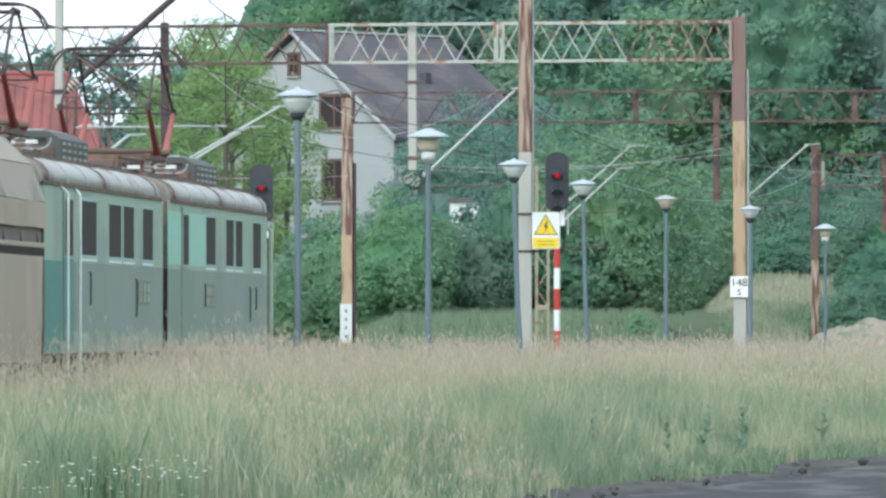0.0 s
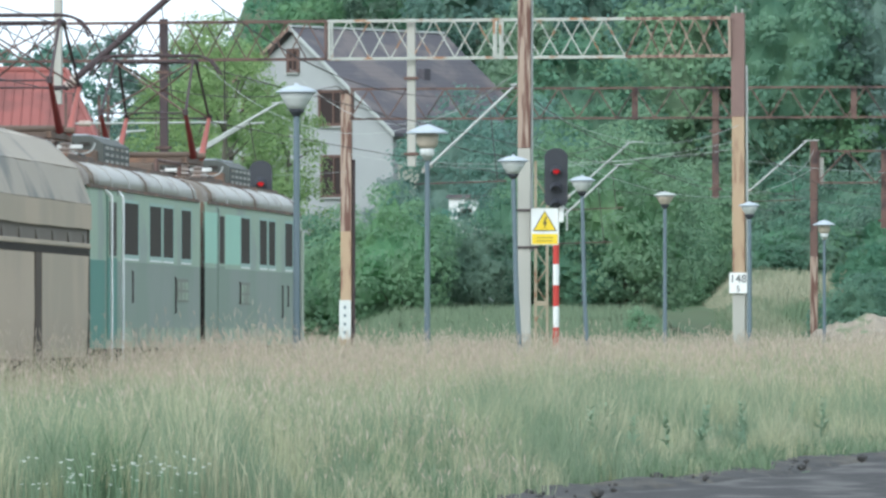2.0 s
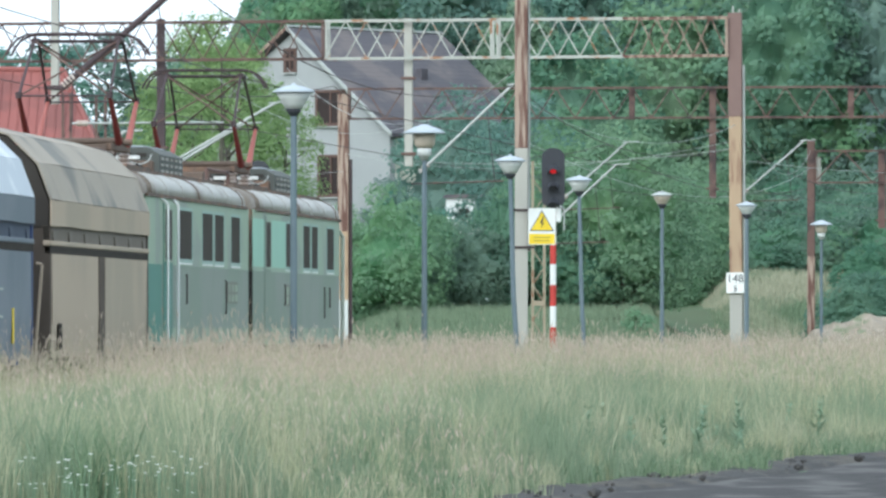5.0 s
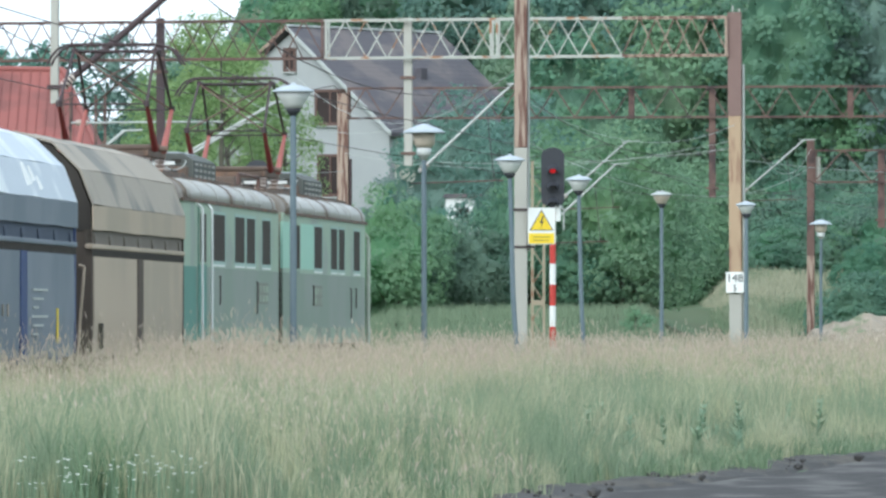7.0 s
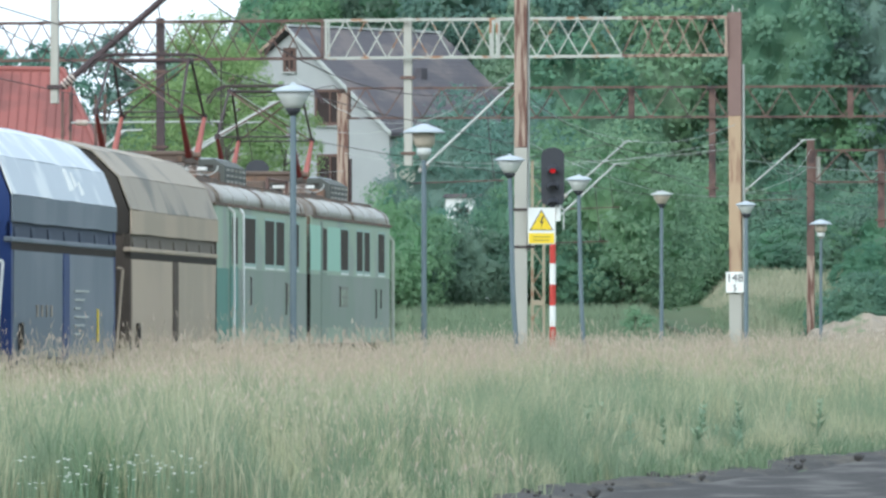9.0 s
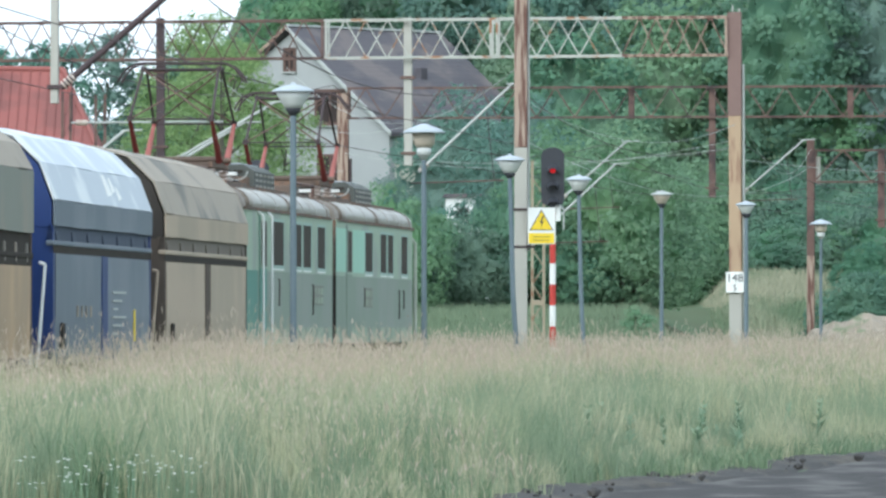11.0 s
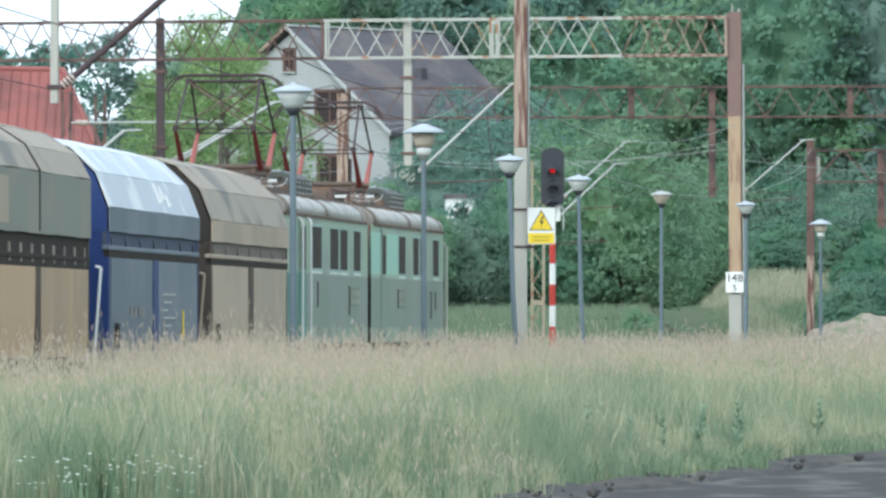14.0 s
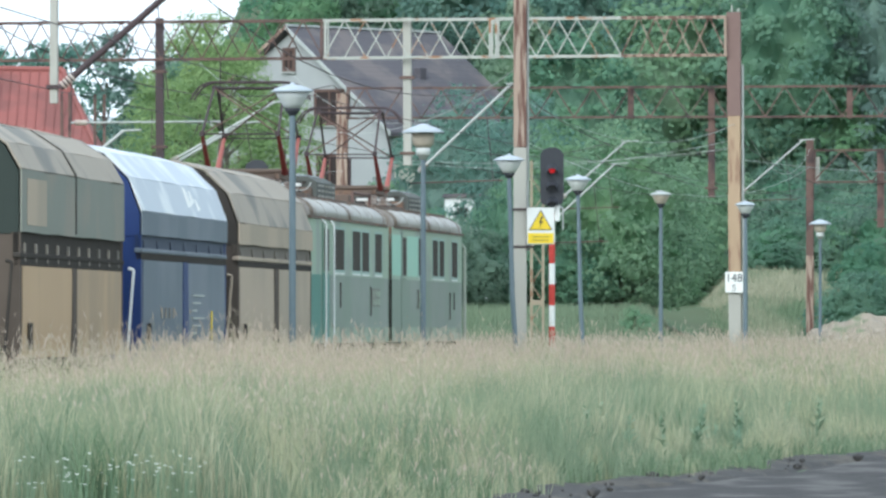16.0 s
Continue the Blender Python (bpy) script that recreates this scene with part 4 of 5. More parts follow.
# wires: contact and carrying wires that follow the tracks, and slack feeders
def wire(label, pts, r=0.012, m=None):
    cu = bpy.data.curves.new("wire", "CURVE")
    cu.dimensions, cu.bevel_depth, cu.bevel_resolution = "3D", r, 1
    sp = cu.splines.new("POLY")
    sp.points.add(len(pts) - 1)
    for p, c in zip(sp.points, pts):
        p.co = (*c, 1)
    cu.materials.append(m or DARKSTEEL)
    tagged(new("overhead_wire", cu), label, "overhead wire", "overhead wires")


def over(s, left, z):
    x, y, _ = on_track(s, left)
    return x, y, z


SPANS = [-38.0, 24.0, 86.0, 148.0, 215.0]
for left, lab in ((0.0, "track of the train"), (4.6, "farther track")):
    wire("sooty contact wire over the " + lab, [over(s, left, 6.0) for s in range(-60, 220, 10)], 0.010)
    pts = []
    for a, b in zip(SPANS, SPANS[1:]):
        for i in range(10):
            u = i / 10
            pts.append(over(a + (b - a) * u, left, 7.5 - 1.0 * 4 * u * (1 - u)))
    wire("sagging carrying wire over the " + lab, pts, 0.012)
for a, b, sag, r in (((-6, 190, 7.9), (1.67, 165.2, 7.0), 1.6, 0.012), ((-4, 196, 8.0), (1.75, 165.1, 7.1), 1.4, 0.012), ((1.67, 165, 6.3), (7.4, 194, 6.5), 0.7, 0.012),
                     ((1.7, 165, 5.4), (14.5, 303, 7.7), 1.2, 0.015), ((7.4, 194, 6.9), (14.5, 303, 8.4), 1.3, 0.015), ((-3.3, 257, 7.2), (7.4, 194.1, 6.1), 0.6, 0.014),
                     ((-14, 200, 6.5), (-3.3, 257, 6.6), 0.5, 0.014), ((7.5, 194, 5.6), (24, 258, 7.2), 0.5, 0.014), ((-0.8, 195.4, 5.6), (7.4, 194, 5.9), 0.2, 0.014)):
    A, B = Vector(a), Vector(b)
    wire("slack feeder cable between the masts", [tuple(A.lerp(B, i / 16) - Vector((0, 0, sag * 4 * (i / 16) * (1 - i / 16)))) for i in range(17)], r * 0.5, GALV)

# the tall mast with the warning sign
mast = thing("catenary_mast", "tall steel mast, rusted above and grey concrete below", "catenary mast", Matrix.Translation((1.67, 165.0, 0)))
bm = bmesh.new()
for (za, zb, m, lab) in ((-0.3, 5.22, CONCRETE, "grey concrete lower length"), (5.22, 10.6, STREAK, "rust-streaked steel upper length")):
    bm = bmesh.new()
    box(bm, -0.14, 0.14, -0.16, 0.16, za, zb, 0.02)
    part("mast_length", bm, m, mast, lab)
part("side_pipe", tubes(((0.165, 0.02, 3.0), (0.165, 0.02, 10.4), 0.03)), GALV, mast, "grey cable pipe")
for z in (3.07, 3.87):
    part("clamp_band", boxed(-0.17, 0.3, -0.19, 0.19, z, z + 0.045), DARKSTEEL, mast)

warn = thing("warning_sign", "white and yellow high-voltage warning sign clamped to the mast", "warning sign", Matrix.Translation((2.115, 164.72, 3.53)))
part("plate", boxed(-0.30, 0.29, -0.01, 0.01, -0.39, 0.40, 0.02), WHITE, warn, "white enamel plate")
part("lower_panel", boxed(-0.28, 0.27, -0.018, -0.008, -0.37, -0.15, 0.004), YELLOW, warn, "yellow lower panel")
for z in (-0.23, -0.3):
    part("lettering_bar", boxed(-0.18, 0.17, -0.022, -0.016, z - 0.012, z + 0.012), mat("olive print", (0.35, 0.28, 0.05)), warn)


def prism(pts, y0, y1):
    bm = bmesh.new()
    a = [bm.verts.new((x, y0, z)) for x, z in pts]
    b = [bm.verts.new((x, y1, z)) for x, z in pts]
    bm.faces.new(a)
    bm.faces.new(b[::-1])
    for i in range(len(a)):
        bm.faces.new((a[i], b[i], b[(i + 1) % len(a)], a[(i + 1) % len(a)]))
    bmesh.ops.recalc_face_normals(bm, faces=bm.faces)
    return bm


part("triangle_border", prism([(-0.265, -0.09), (0.255, -0.09), (-0.005, 0.355)], -0.016, -0.008), BLACK, warn)
part("triangle", prism([(-0.235, -0.072), (0.225, -0.072), (-0.005, 0.322)], -0.022, -0.014), YELLOW, warn, "yellow triangle")
part("bolt_symbol", prism([(0.02, 0.22), (-0.045, 0.07), (0.0, 0.075), (-0.03, -0.045), (0.05, 0.11), (0.0, 0.10), (0.05, 0.22)], -0.028, -0.02), BLACK, warn, "black lightning bolt")


def signal(label, x, y, lens_z, mast_m):
    s = thing("railway_signal", label, "railway signal", Matrix.Translation((x, y, 0)), "colour light signals")
    pts = []
    for i in range(12):
        a = math.pi * i / 11
        pts.append((0.255 * math.cos(a), lens_z + 0.30 + 0.2 * math.sin(a)))
    for i in range(6):
        a = math.pi + math.pi * i / 5
        pts.append((0.255 * math.cos(a) * (1 if i not in (0, 5) else 1), lens_z - 0.68 + 0.12 * math.sin(a)))
    part("backboard", prism(pts, 0.0, 0.03), BLACK, s, "black rounded backboard")
    part("lamp_housing", boxed(-0.17, 0.17, 0.03, 0.26, lens_z - 0.7, lens_z + 0.3, 0.03), BLACK, s)
    for i in range(3):
        z = lens_z - 0.36 * i
        part("lens", tubes(((0, -0.02, z), (0, 0.0, z), 0.068), n=20), REDLIGHT if i == 0 else DARKLENS, s, "lit red lens" if i == 0 else "unlit dark lens")
        bm = bmesh.new()
        rows = []
        for yy, drop in ((0.0, 0.0), (-0.24, -0.10)):
            rows.append([bm.verts.new((0.135 * math.cos(a), yy, z + drop + 0.135 * math.sin(a))) for a in [math.pi * k / 10 for k in range(11)]] + [bm.verts.new((0.125 * math.cos(a), yy, z + drop + 0.125 * math.sin(a))) for a in [math.pi * k / 10 for k in range(10, -1, -1)]])
        for k in range(22):
            bm.faces.new((rows[0][k], rows[1][k], rows[1][(k + 1) % 22], rows[0][(k + 1) % 22]))
        bmesh.ops.recalc_face_normals(bm, faces=bm.faces)
        part("hood", bm, BLACK, s)
    z = 0.0
    k = 0
    step = 0.46
    top = lens_z - 0.9
    while z < top:
        part("mast_band", tubes(((0, 0.16, z), (0, 0.16, min(z + step, top)), 0.068), n=14), RED if k % 2 == 0 else WHITE, s, "red band" if k % 2 == 0 else "white band")
        z += step
        k += 1
    part("mast_neck", tubes(((0, 0.16, top), (0, 0.16, lens_z - 0.6), 0.06)), BLACK, s)
    part("cable_box", boxed(0.06, 0.17, 0.0, 0.2, lens_z - 1.12, lens_z - 0.72, 0.015), WHITE, s, "small white box")
    part("bracket", tubes(((0.15, 0.1, lens_z - 0.75), (0.24, 0.1, lens_z - 0.85), 0.02), ((0.24, 0.1, lens_z - 0.85), (0.24, 0.1, lens_z - 1.3), 0.02)), GALV, s)
    return s


signal("black signal head showing red on a red and white striped mast", 2.40, 168.0, 4.80, None)
signal("black signal head showing red beyond the train", -4.06, 168.0, 4.53, None)


# ---- platform lamps ----
def lamp(label, x, y, top, lean, style, bowl, r):
    l = thing("platform_lamp", label, "street lamp", Matrix.Translation((x, y, 0)), "platform lamps")
    base = top - (0.385 if style == "bowl" else 0.62) * r / 0.31
    f = r / 0.31
    pole = bmesh.new()
    tube(pole, (lean, 0, -0.1), (lean * 0.35, 0, base * 0.45), 0.058, 0.056, 12)
    tube(pole, (lean * 0.35, 0, base * 0.45), (0, 0, base), 0.056, 0.048, 12)
    part("pole", pole, POLE, l, "blue-grey steel pole")
    part("base_plate", tubes(((lean, 0, -0.1), (lean, 0, 0.14), 0.11)), POLE, l)
    if style == "bowl":
        bm = bmesh.new()
        lathe(bm, [(0.05, -0.1), (0.115, -0.02), (0.12, 0.02)], 20, (0, 0, base))
        part("collar", bm, BLACK, l, "black lamp collar", True)
        bm = bmesh.new()
        lathe(bm, [(0.125 * f, 0.0), (0.165 * f, 0.07 * f), (0.21 * f, 0.14 * f), (0.262 * f, 0.235 * f)], 28, (0, 0, base + 0.02))
        part("bowl", bm, bowl, l, "tapered milky bowl" if bowl is LAMPWHITE else "yellowed brown bowl", True)
        bm = bmesh.new()
        lathe(bm, [(0.27 * f, 0.0), (0.318 * f, 0.005), (0.318 * f, 0.025), (0.25 * f, 0.06 * f), (0.14 * f, 0.098 * f), (0.04 * f, 0.118 * f), (0.03 * f, 0.148 * f)], 28, (0, 0, base + 0.24 * f + 0.02))
        part("lid", bm, LAMPLID if bowl is LAMPWHITE else GALV, l, "pale domed lid with a rim", True)
    else:
        bm = bmesh.new()
        lathe(bm, [(0.06, -0.08), (0.10, 0.0), (0.115 * f, 0.01), (0.115 * f, 0.12 * f), (0.09 * f, 0.13 * f)], 20, (0, 0, base))
        part("socket", bm, LAMPWHITE, l, "white lamp socket", True)
        bm = bmesh.new()
        lathe(bm, [(0.115 * f, 0.0), (0.17 * f, 0.06 * f), (0.185 * f, 0.19 * f), (0.17 * f, 0.24 * f)], 24, (0, 0, base + 0.13 * f))
        part("lantern", bm, LAMPBEIGE, l, "dull beige lantern glass", True)
        bm = bmesh.new()
        lathe(bm, [(0.20 * f, -0.01), (0.345 * f, -0.015), (0.35 * f, 0.005), (0.22 * f, 0.07 * f), (0.08 * f, 0.125 * f), (0.04 * f, 0.14 * f)], 28, (0, 0, base + 0.38 * f))
        part("hat", bm, LAMPLID, l, "wide pale conical hat", True)
    return l


lamp("blue-grey platform lamp with a tapered milky bowl and domed lid", -2.34, 120.0, 5.16, 0.0, "bowl", LAMPWHITE, 0.32)
lamp("blue-grey platform lamp with a wide conical hat over a lantern", -0.36, 145.0, 5.32, 0.0, "hat", LAMPBEIGE, 0.36)
lamp("slightly leaning platform lamp with a milky bowl beside the mast", 1.42, 163.4, 5.03, 0.20, "bowl", LAMPWHITE, 0.325)
lamp("leaning platform lamp with a milky bowl", 3.39, 192.0, 5.17, 0.17, "bowl", LAMPWHITE, 0.33)
lamp("platform lamp with a yellowed brown bowl", 6.03, 212.0, 5.13, 0.0, "bowl", LAMPBEIGE, 0.30)
lamp("platform lamp with a milky bowl beside the gantry mast", 7.60, 192.6, 4.52, 0.0, "bowl", LAMPWHITE, 0.262)
lamp("platform lamp with a conical hat near the sand heap", 13.08, 266.0, 5.22, 0.0, "hat", LAMPBEIGE, 0.36)

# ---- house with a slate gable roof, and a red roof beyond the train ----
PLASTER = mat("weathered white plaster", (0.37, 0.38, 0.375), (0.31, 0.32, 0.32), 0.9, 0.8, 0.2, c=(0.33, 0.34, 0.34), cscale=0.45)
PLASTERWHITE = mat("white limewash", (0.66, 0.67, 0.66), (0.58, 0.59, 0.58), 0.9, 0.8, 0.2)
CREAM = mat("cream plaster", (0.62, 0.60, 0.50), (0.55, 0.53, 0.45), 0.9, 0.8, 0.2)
SLATE = mat("dark violet slate", (0.075, 0.07, 0.082), (0.10, 0.092, 0.10), 0.75, 1.5, 0.3, c=(0.14, 0.12, 0.12), cscale=0.5)
REDTILE = mat("brick red sheet roofing", (0.22, 0.075, 0.066), (0.27, 0.098, 0.085), 0.75, 0.8, 0.2, c=(0.18, 0.07, 0.062), cscale=0.4)
WINFRAME = mat("red brown window wood", (0.13, 0.08, 0.066), (0.10, 0.062, 0.052), 0.7, 3)
house = thing("house", "white plastered gable house with a dark slate roof", "house", pose(-7.79, 380.0, 0, 0, 0, -40))
WL, WR, LEN, APEX, EAVE, EAVL, AX = -5.0, 6.75, 10.6, 16.08, 11.1, 12.4, 0.42
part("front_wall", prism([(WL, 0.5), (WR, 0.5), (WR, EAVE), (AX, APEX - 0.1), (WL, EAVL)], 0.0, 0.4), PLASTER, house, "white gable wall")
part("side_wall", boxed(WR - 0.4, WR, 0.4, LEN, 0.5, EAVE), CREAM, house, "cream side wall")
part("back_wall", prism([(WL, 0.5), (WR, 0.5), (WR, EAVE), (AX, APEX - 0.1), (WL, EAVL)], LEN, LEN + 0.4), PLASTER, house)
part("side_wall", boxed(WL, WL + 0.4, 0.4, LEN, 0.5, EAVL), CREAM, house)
for xe, ze in ((WR + 0.5, EAVE - 0.39), (WL - 0.5, EAVL - 0.39)):
    rf = part("roof", prism([(AX, APEX), (AX, APEX + 0.2), (xe, ze + 0.2), (xe, ze)], -0.45, LEN + 0.8), SLATE, house, "dark slate roof slope")
    n = 24
    for i in range(1, n):
        u = i / n
        cx, cz = AX + (xe - AX) * u, APEX + 0.2 + (ze - APEX) * u
        part("slate_course", boxed(min(cx, cx + 0.06), max(cx, cx + 0.022), -0.44, LEN + 0.79, cz - 0.03, cz - 0.008), SLATE, rf)
    part("verge_board", prism([(AX, APEX + 0.02), (AX, APEX + 0.22), (xe, ze + 0.22), (xe, ze + 0.02)], -0.5, -0.43), GALV if xe > 0 else STREAK, house, "pale verge board")
part("ridge_cap", boxed(AX - 0.14, AX + 0.14, -0.45, LEN + 0.8, APEX + 0.15, APEX + 0.27, 0.03), GALV, house, "pale ridge cap")
for wx0, wx1, wz0, wz1 in ((-0.02, 0.62, 14.1, 15.1), (2.05, 3.85, 11.4, 13.0), (2.2, 3.75, 7.9, 9.8), (-3.0, -1.3, 11.4, 13.1), (-3.0, -1.4, 7.9, 9.8)):
    w = part("window", boxed(wx0, wx1, -0.02, 0.1, wz0, wz1), GLASS, house, "dark window in brown frame")
    bm = bmesh.new()
    for a in ((wx0 - 0.1, wx0 + 0.06, wz0 - 0.1, wz1 + 0.1), (wx1 - 0.06, wx1 + 0.1, wz0 - 0.1, wz1 + 0.1), (wx0, wx1, wz1 - 0.04, wz1 + 0.1), (wx0, wx1, wz0 - 0.1, wz0 + 0.06), ((wx0 + wx1) / 2 - 0.05, (wx0 + wx1) / 2 + 0.05, wz0, wz1)):
        box(bm, a[0], a[1], -0.07, 0.0, a[2], a[3])
    part("window_frame", bm, WINFRAME, w)
    part("window_sill", boxed(wx0 - 0.12, wx1 + 0.12, -0.18, 0.0, wz0 - 0.16, wz0 - 0.1), GALV, w)
part("roof_vent", boxed(3.3, 3.7, 6.0, 6.5, 13.6, 14.3, 0.03), SLATE, house)

red = thing("red_roofed_house", "building with a large ribbed brick-red hipped roof", "house", pose(-14.7, 322.0, 0, 0, 0, 0))
bm = bmesh.new()
pts = {"a": (0.45, 0, 8.3), "b": (-14, 0, 8.3), "c": (-14, 6, 12.55), "d": (-1.5, 6, 12.35), "e": (0.45, 12, 8.3), "f": (-14, 12, 8.3)}
v = {k: bm.verts.new(c) for k, c in pts.items()}
for q in ("badc", "aed", "efcd", "bcf", "abfe"):
    bm.faces.new([v[k] for k in q])
bmesh.ops.recalc_face_normals(bm, faces=bm.faces)
rf = part("roof", bm, REDTILE, red, "ribbed brick-red roof")
A, B, D = Vector(pts["a"]), Vector(pts["b"]), Vector(pts["d"])
for i in range(34):
    x = -13.7 + 0.4 * i
    t1 = 1.0 if x < -1.5 else max(0.05, (0.45 - x) / 1.95)
    q0, q1 = Vector((x, -0.02, 8.33)), Vector((x, 6 * t1, 8.33 + (4.25 - 0.2 * (x + 14) / 12.5) * t1))
    part("roof_seam", tubes((q0, q1, 0.026), n=5), REDTILE, rf)
part("ridge_cap", tubes(((-14, 6, 12.57), (-1.5, 6, 12.37), 0.13), (Vector(pts["d"]), Vector(pts["a"]), 0.12)), REDTILE, rf)
for a in ((-13.7, 0.1, 0.3, 0.7), (-13.7, 0.1, 11.3, 11.7)):
    part("wall", boxed(a[0], a[1], a[2], a[3], -0.2, 8.3), CREAM, red)
for x in (-13.7, -0.3):
    part("wall", boxed(x, x + 0.4, 0.7, 11.3, -0.2, 8.3), CREAM, red)

shed = thing("outbuilding", "low white plastered outbuilding half hidden by trees", "outbuilding", pose(0.95, 330, 0, 0, 0, -8))
part("wall", boxed(-0.85, 0.75, 0.0, 0.25, 1.5, 6.95), PLASTERWHITE, shed, "white plastered front wall")
for wx in (-0.85, 0.5):
    part("wall", boxed(wx, wx + 0.25, 0.25, 2.5, 1.5, 6.95), PLASTERWHITE, shed)
part("roof", prism([(-1.0, 6.953), (0.9, 6.953), (0.75, 7.1), (-0.85, 7.1)], -0.15, 2.6), SLATE, shed, "low dark slate roof")
part("window", boxed(-0.3, 0.15, -0.03, -0.003, 6.0, 6.5), GLASS, shed, "small dark window")

# sand heap by the far end of the platform
bm = bmesh.new()
SAND = mat("pale sand and rubble", (0.165, 0.14, 0.11), (0.41, 0.355, 0.285), 0.95, 2.6, 0.8, fine=5, c=(0.16, 0.18, 0.11), cscale=1.3, camt=(0.52, 0.6))
rows = []
for i in range(30):
    y = -4 + 8 * i / 29
    rows.append([bm.verts.new((x, y, max(-0.1, 1.85 * math.exp(-((x - 4.7) / 3.8) ** 4 - (y / 2.0) ** 2) + (0.2 * noise.noise((x * 0.9, y * 0.9, 2)) + 0.22 * noise.noise((x * 2.6, y * 2.6, 4))) * math.exp(-((x - 4) / 3.5) ** 4) - 0.1))) for x in [k * 0.25 for k in range(44)]])
for a, b in zip(rows, rows[1:]):
    for i in range(len(a) - 1):
        bm.faces.new((a[i], a[i + 1], b[i + 1], b[i]))
heap = tagged(part("sand_mound", bm, SAND, None), "low mound of pale sand and rubble beyond the grass", "sand mound")
heap.location = (12.7, 300.0, 0.0)


# ---- trees ----
# the noise tones imitate bluish shaded hollows and yellowish lit clumps
LEAF = mat("mid green leaves", (0.06, 0.15, 0.125), (0.245, 0.38, 0.235), 0.8, 0.5, isl=0.11, spec=0.05, obj=0.3, trans=0.5)
LEAF_LIGHT = mat("light green leaves", (0.09, 0.20, 0.14), (0.30, 0.44, 0.235), 0.8, 0.5, isl=0.11, spec=0.05, obj=0.25, trans=0.5)
LEAF_SUN = mat("yellow-green leaves", (0.13, 0.225, 0.10), (0.34, 0.44, 0.19), 0.8, 0.5, isl=0.15, spec=0.05, trans=0.5)
LEAF_DARK = mat("dark green leaves", (0.065, 0.16, 0.16), (0.25, 0.395, 0.29), 0.8, 0.5, isl=0.11, spec=0.05, obj=0.3, trans=0.5)
BARK = mat("grey brown bark", (0.085, 0.08, 0.06), (0.13, 0.12, 0.095), 0.95, 3, 0.5, stretch=(1, 1, 0.3))


def leaves(rng, clumps, per, size):
    """Corners of many small leaf quads spread over the outer shells of clumps (x, y, z, radius)."""
    c = np.asarray(clumps)
    idx = np.repeat(np.arange(len(c)), per)
    n = len(idx)
    d = rng.normal(size=(n, 3))
    d /= np.linalg.norm(d, axis=1)[:, None]
    d[:, 2] = np.where(d[:, 2] < -0.35, -d[:, 2], d[:, 2])
    rad = c[idx, 3] * (0.40 + 0.70 * rng.random(n) ** 0.6)
    p = c[idx, :3] + d * rad[:, None] * np.array([1, 1, 0.72])
    nrm = d * 1.0 + rng.normal(size=(n, 3)) * 0.38 + np.array([0, 0, 0.45])
    nrm /= np.linalg.norm(nrm, axis=1)[:, None]
    a = rng.normal(size=(n, 3))
    a -= (a * nrm).sum(1)[:, None] * nrm
    a /= np.linalg.norm(a, axis=1)[:, None]
    b = np.cross(nrm, a)
    s = size * (0.6 + 0.8 * rng.random(n))[:, None]
    a, b = a * s, b * s * 0.55
    return np.stack([p - a, p - b * 0.9 + a * 0.1, p + a, p + b], 1).reshape(-1, 3)


BALL = bmesh.new()
bmesh.ops.create_icosphere(BALL, subdivisions=4, radius=1.0)
BALL_V = np.array([v.co[:] for v in BALL.verts])
BALL_F = np.array([[v.index for v in f.verts] for f in BALL.faces])
BALL.free()


def lobed_crown(rng, height, radius, bottom, clump_n, clump_r, per, size, lobe):
    """The dense inside of a crown, lobed and crumpled, and the corners of the leaf sprays that cover it."""
    off = Vector(rng.normal(size=3) * 40)
    k = np.array([0.82 + 0.30 * noise.noise(Vector(d) * 1.5 + off) + 3.0 * lobe * abs(noise.noise(Vector(d) * 2.7 + off)) + 1.5 * lobe * abs(noise.noise(Vector(d) * 5.2 + off)) for d in BALL_V])
    half = (height - bottom) / 2
    v = BALL_V * k[:, None] * np.array([radius, radius, half])
    v[:, :2] *= (1.0 - 0.30 * BALL_V[:, 2:3])
    v[:, 2] += bottom + half
    tri = v[BALL_F]
    nrm = np.cross(tri[:, 1] - tri[:, 0], tri[:, 2] - tri[:, 0])
    area = np.linalg.norm(nrm, axis=1)
    nrm /= area[:, None]
    c = rng.choice(len(tri), size=clump_n, p=area / area.sum())
    r = np.repeat(clump_r * (0.55 + 0.75 * rng.random(clump_n)), per)
    i = np.repeat(c, per)
    n = len(i)
    d = rng.normal(size=(n, 3))
    d /= np.linalg.norm(d, axis=1)[:, None]
    away = (d * (nrm[i] + np.array([0, 0, 0.5]))).sum(1)
    d = np.where(((away < 0) & (rng.random(n) < 0.8))[:, None], -d, d)
    p = tri[i].mean(1) + d * (r * (0.45 + 0.6 * rng.random(n) ** 0.7))[:, None] * np.array([1, 1, 0.62])
    f = d * 0.7 + nrm[i] * 0.35 + rng.normal(size=(n, 3)) * 0.30 + np.array([0, 0, 0.35])
    f /= np.linalg.norm(f, axis=1)[:, None]
    a = rng.normal(size=(n, 3))
    a -= (a * f).sum(1)[:, None] * f
    a /= np.linalg.norm(a, axis=1)[:, None]
    b = np.cross(f, a)
    s = size * (0.6 + 0.8 * rng.random(n))[:, None]
    a, b = a * s, b * s * 0.6
    centre = np.array([0, 0, bottom + half])
    return centre + (v - centre) * (0.76 * (0.86 + 0.20 * rng.random(len(v))))[:, None], np.stack([p - a, p - b * 0.9 + a * 0.1, p + a, p + b], 1).reshape(-1, 3)


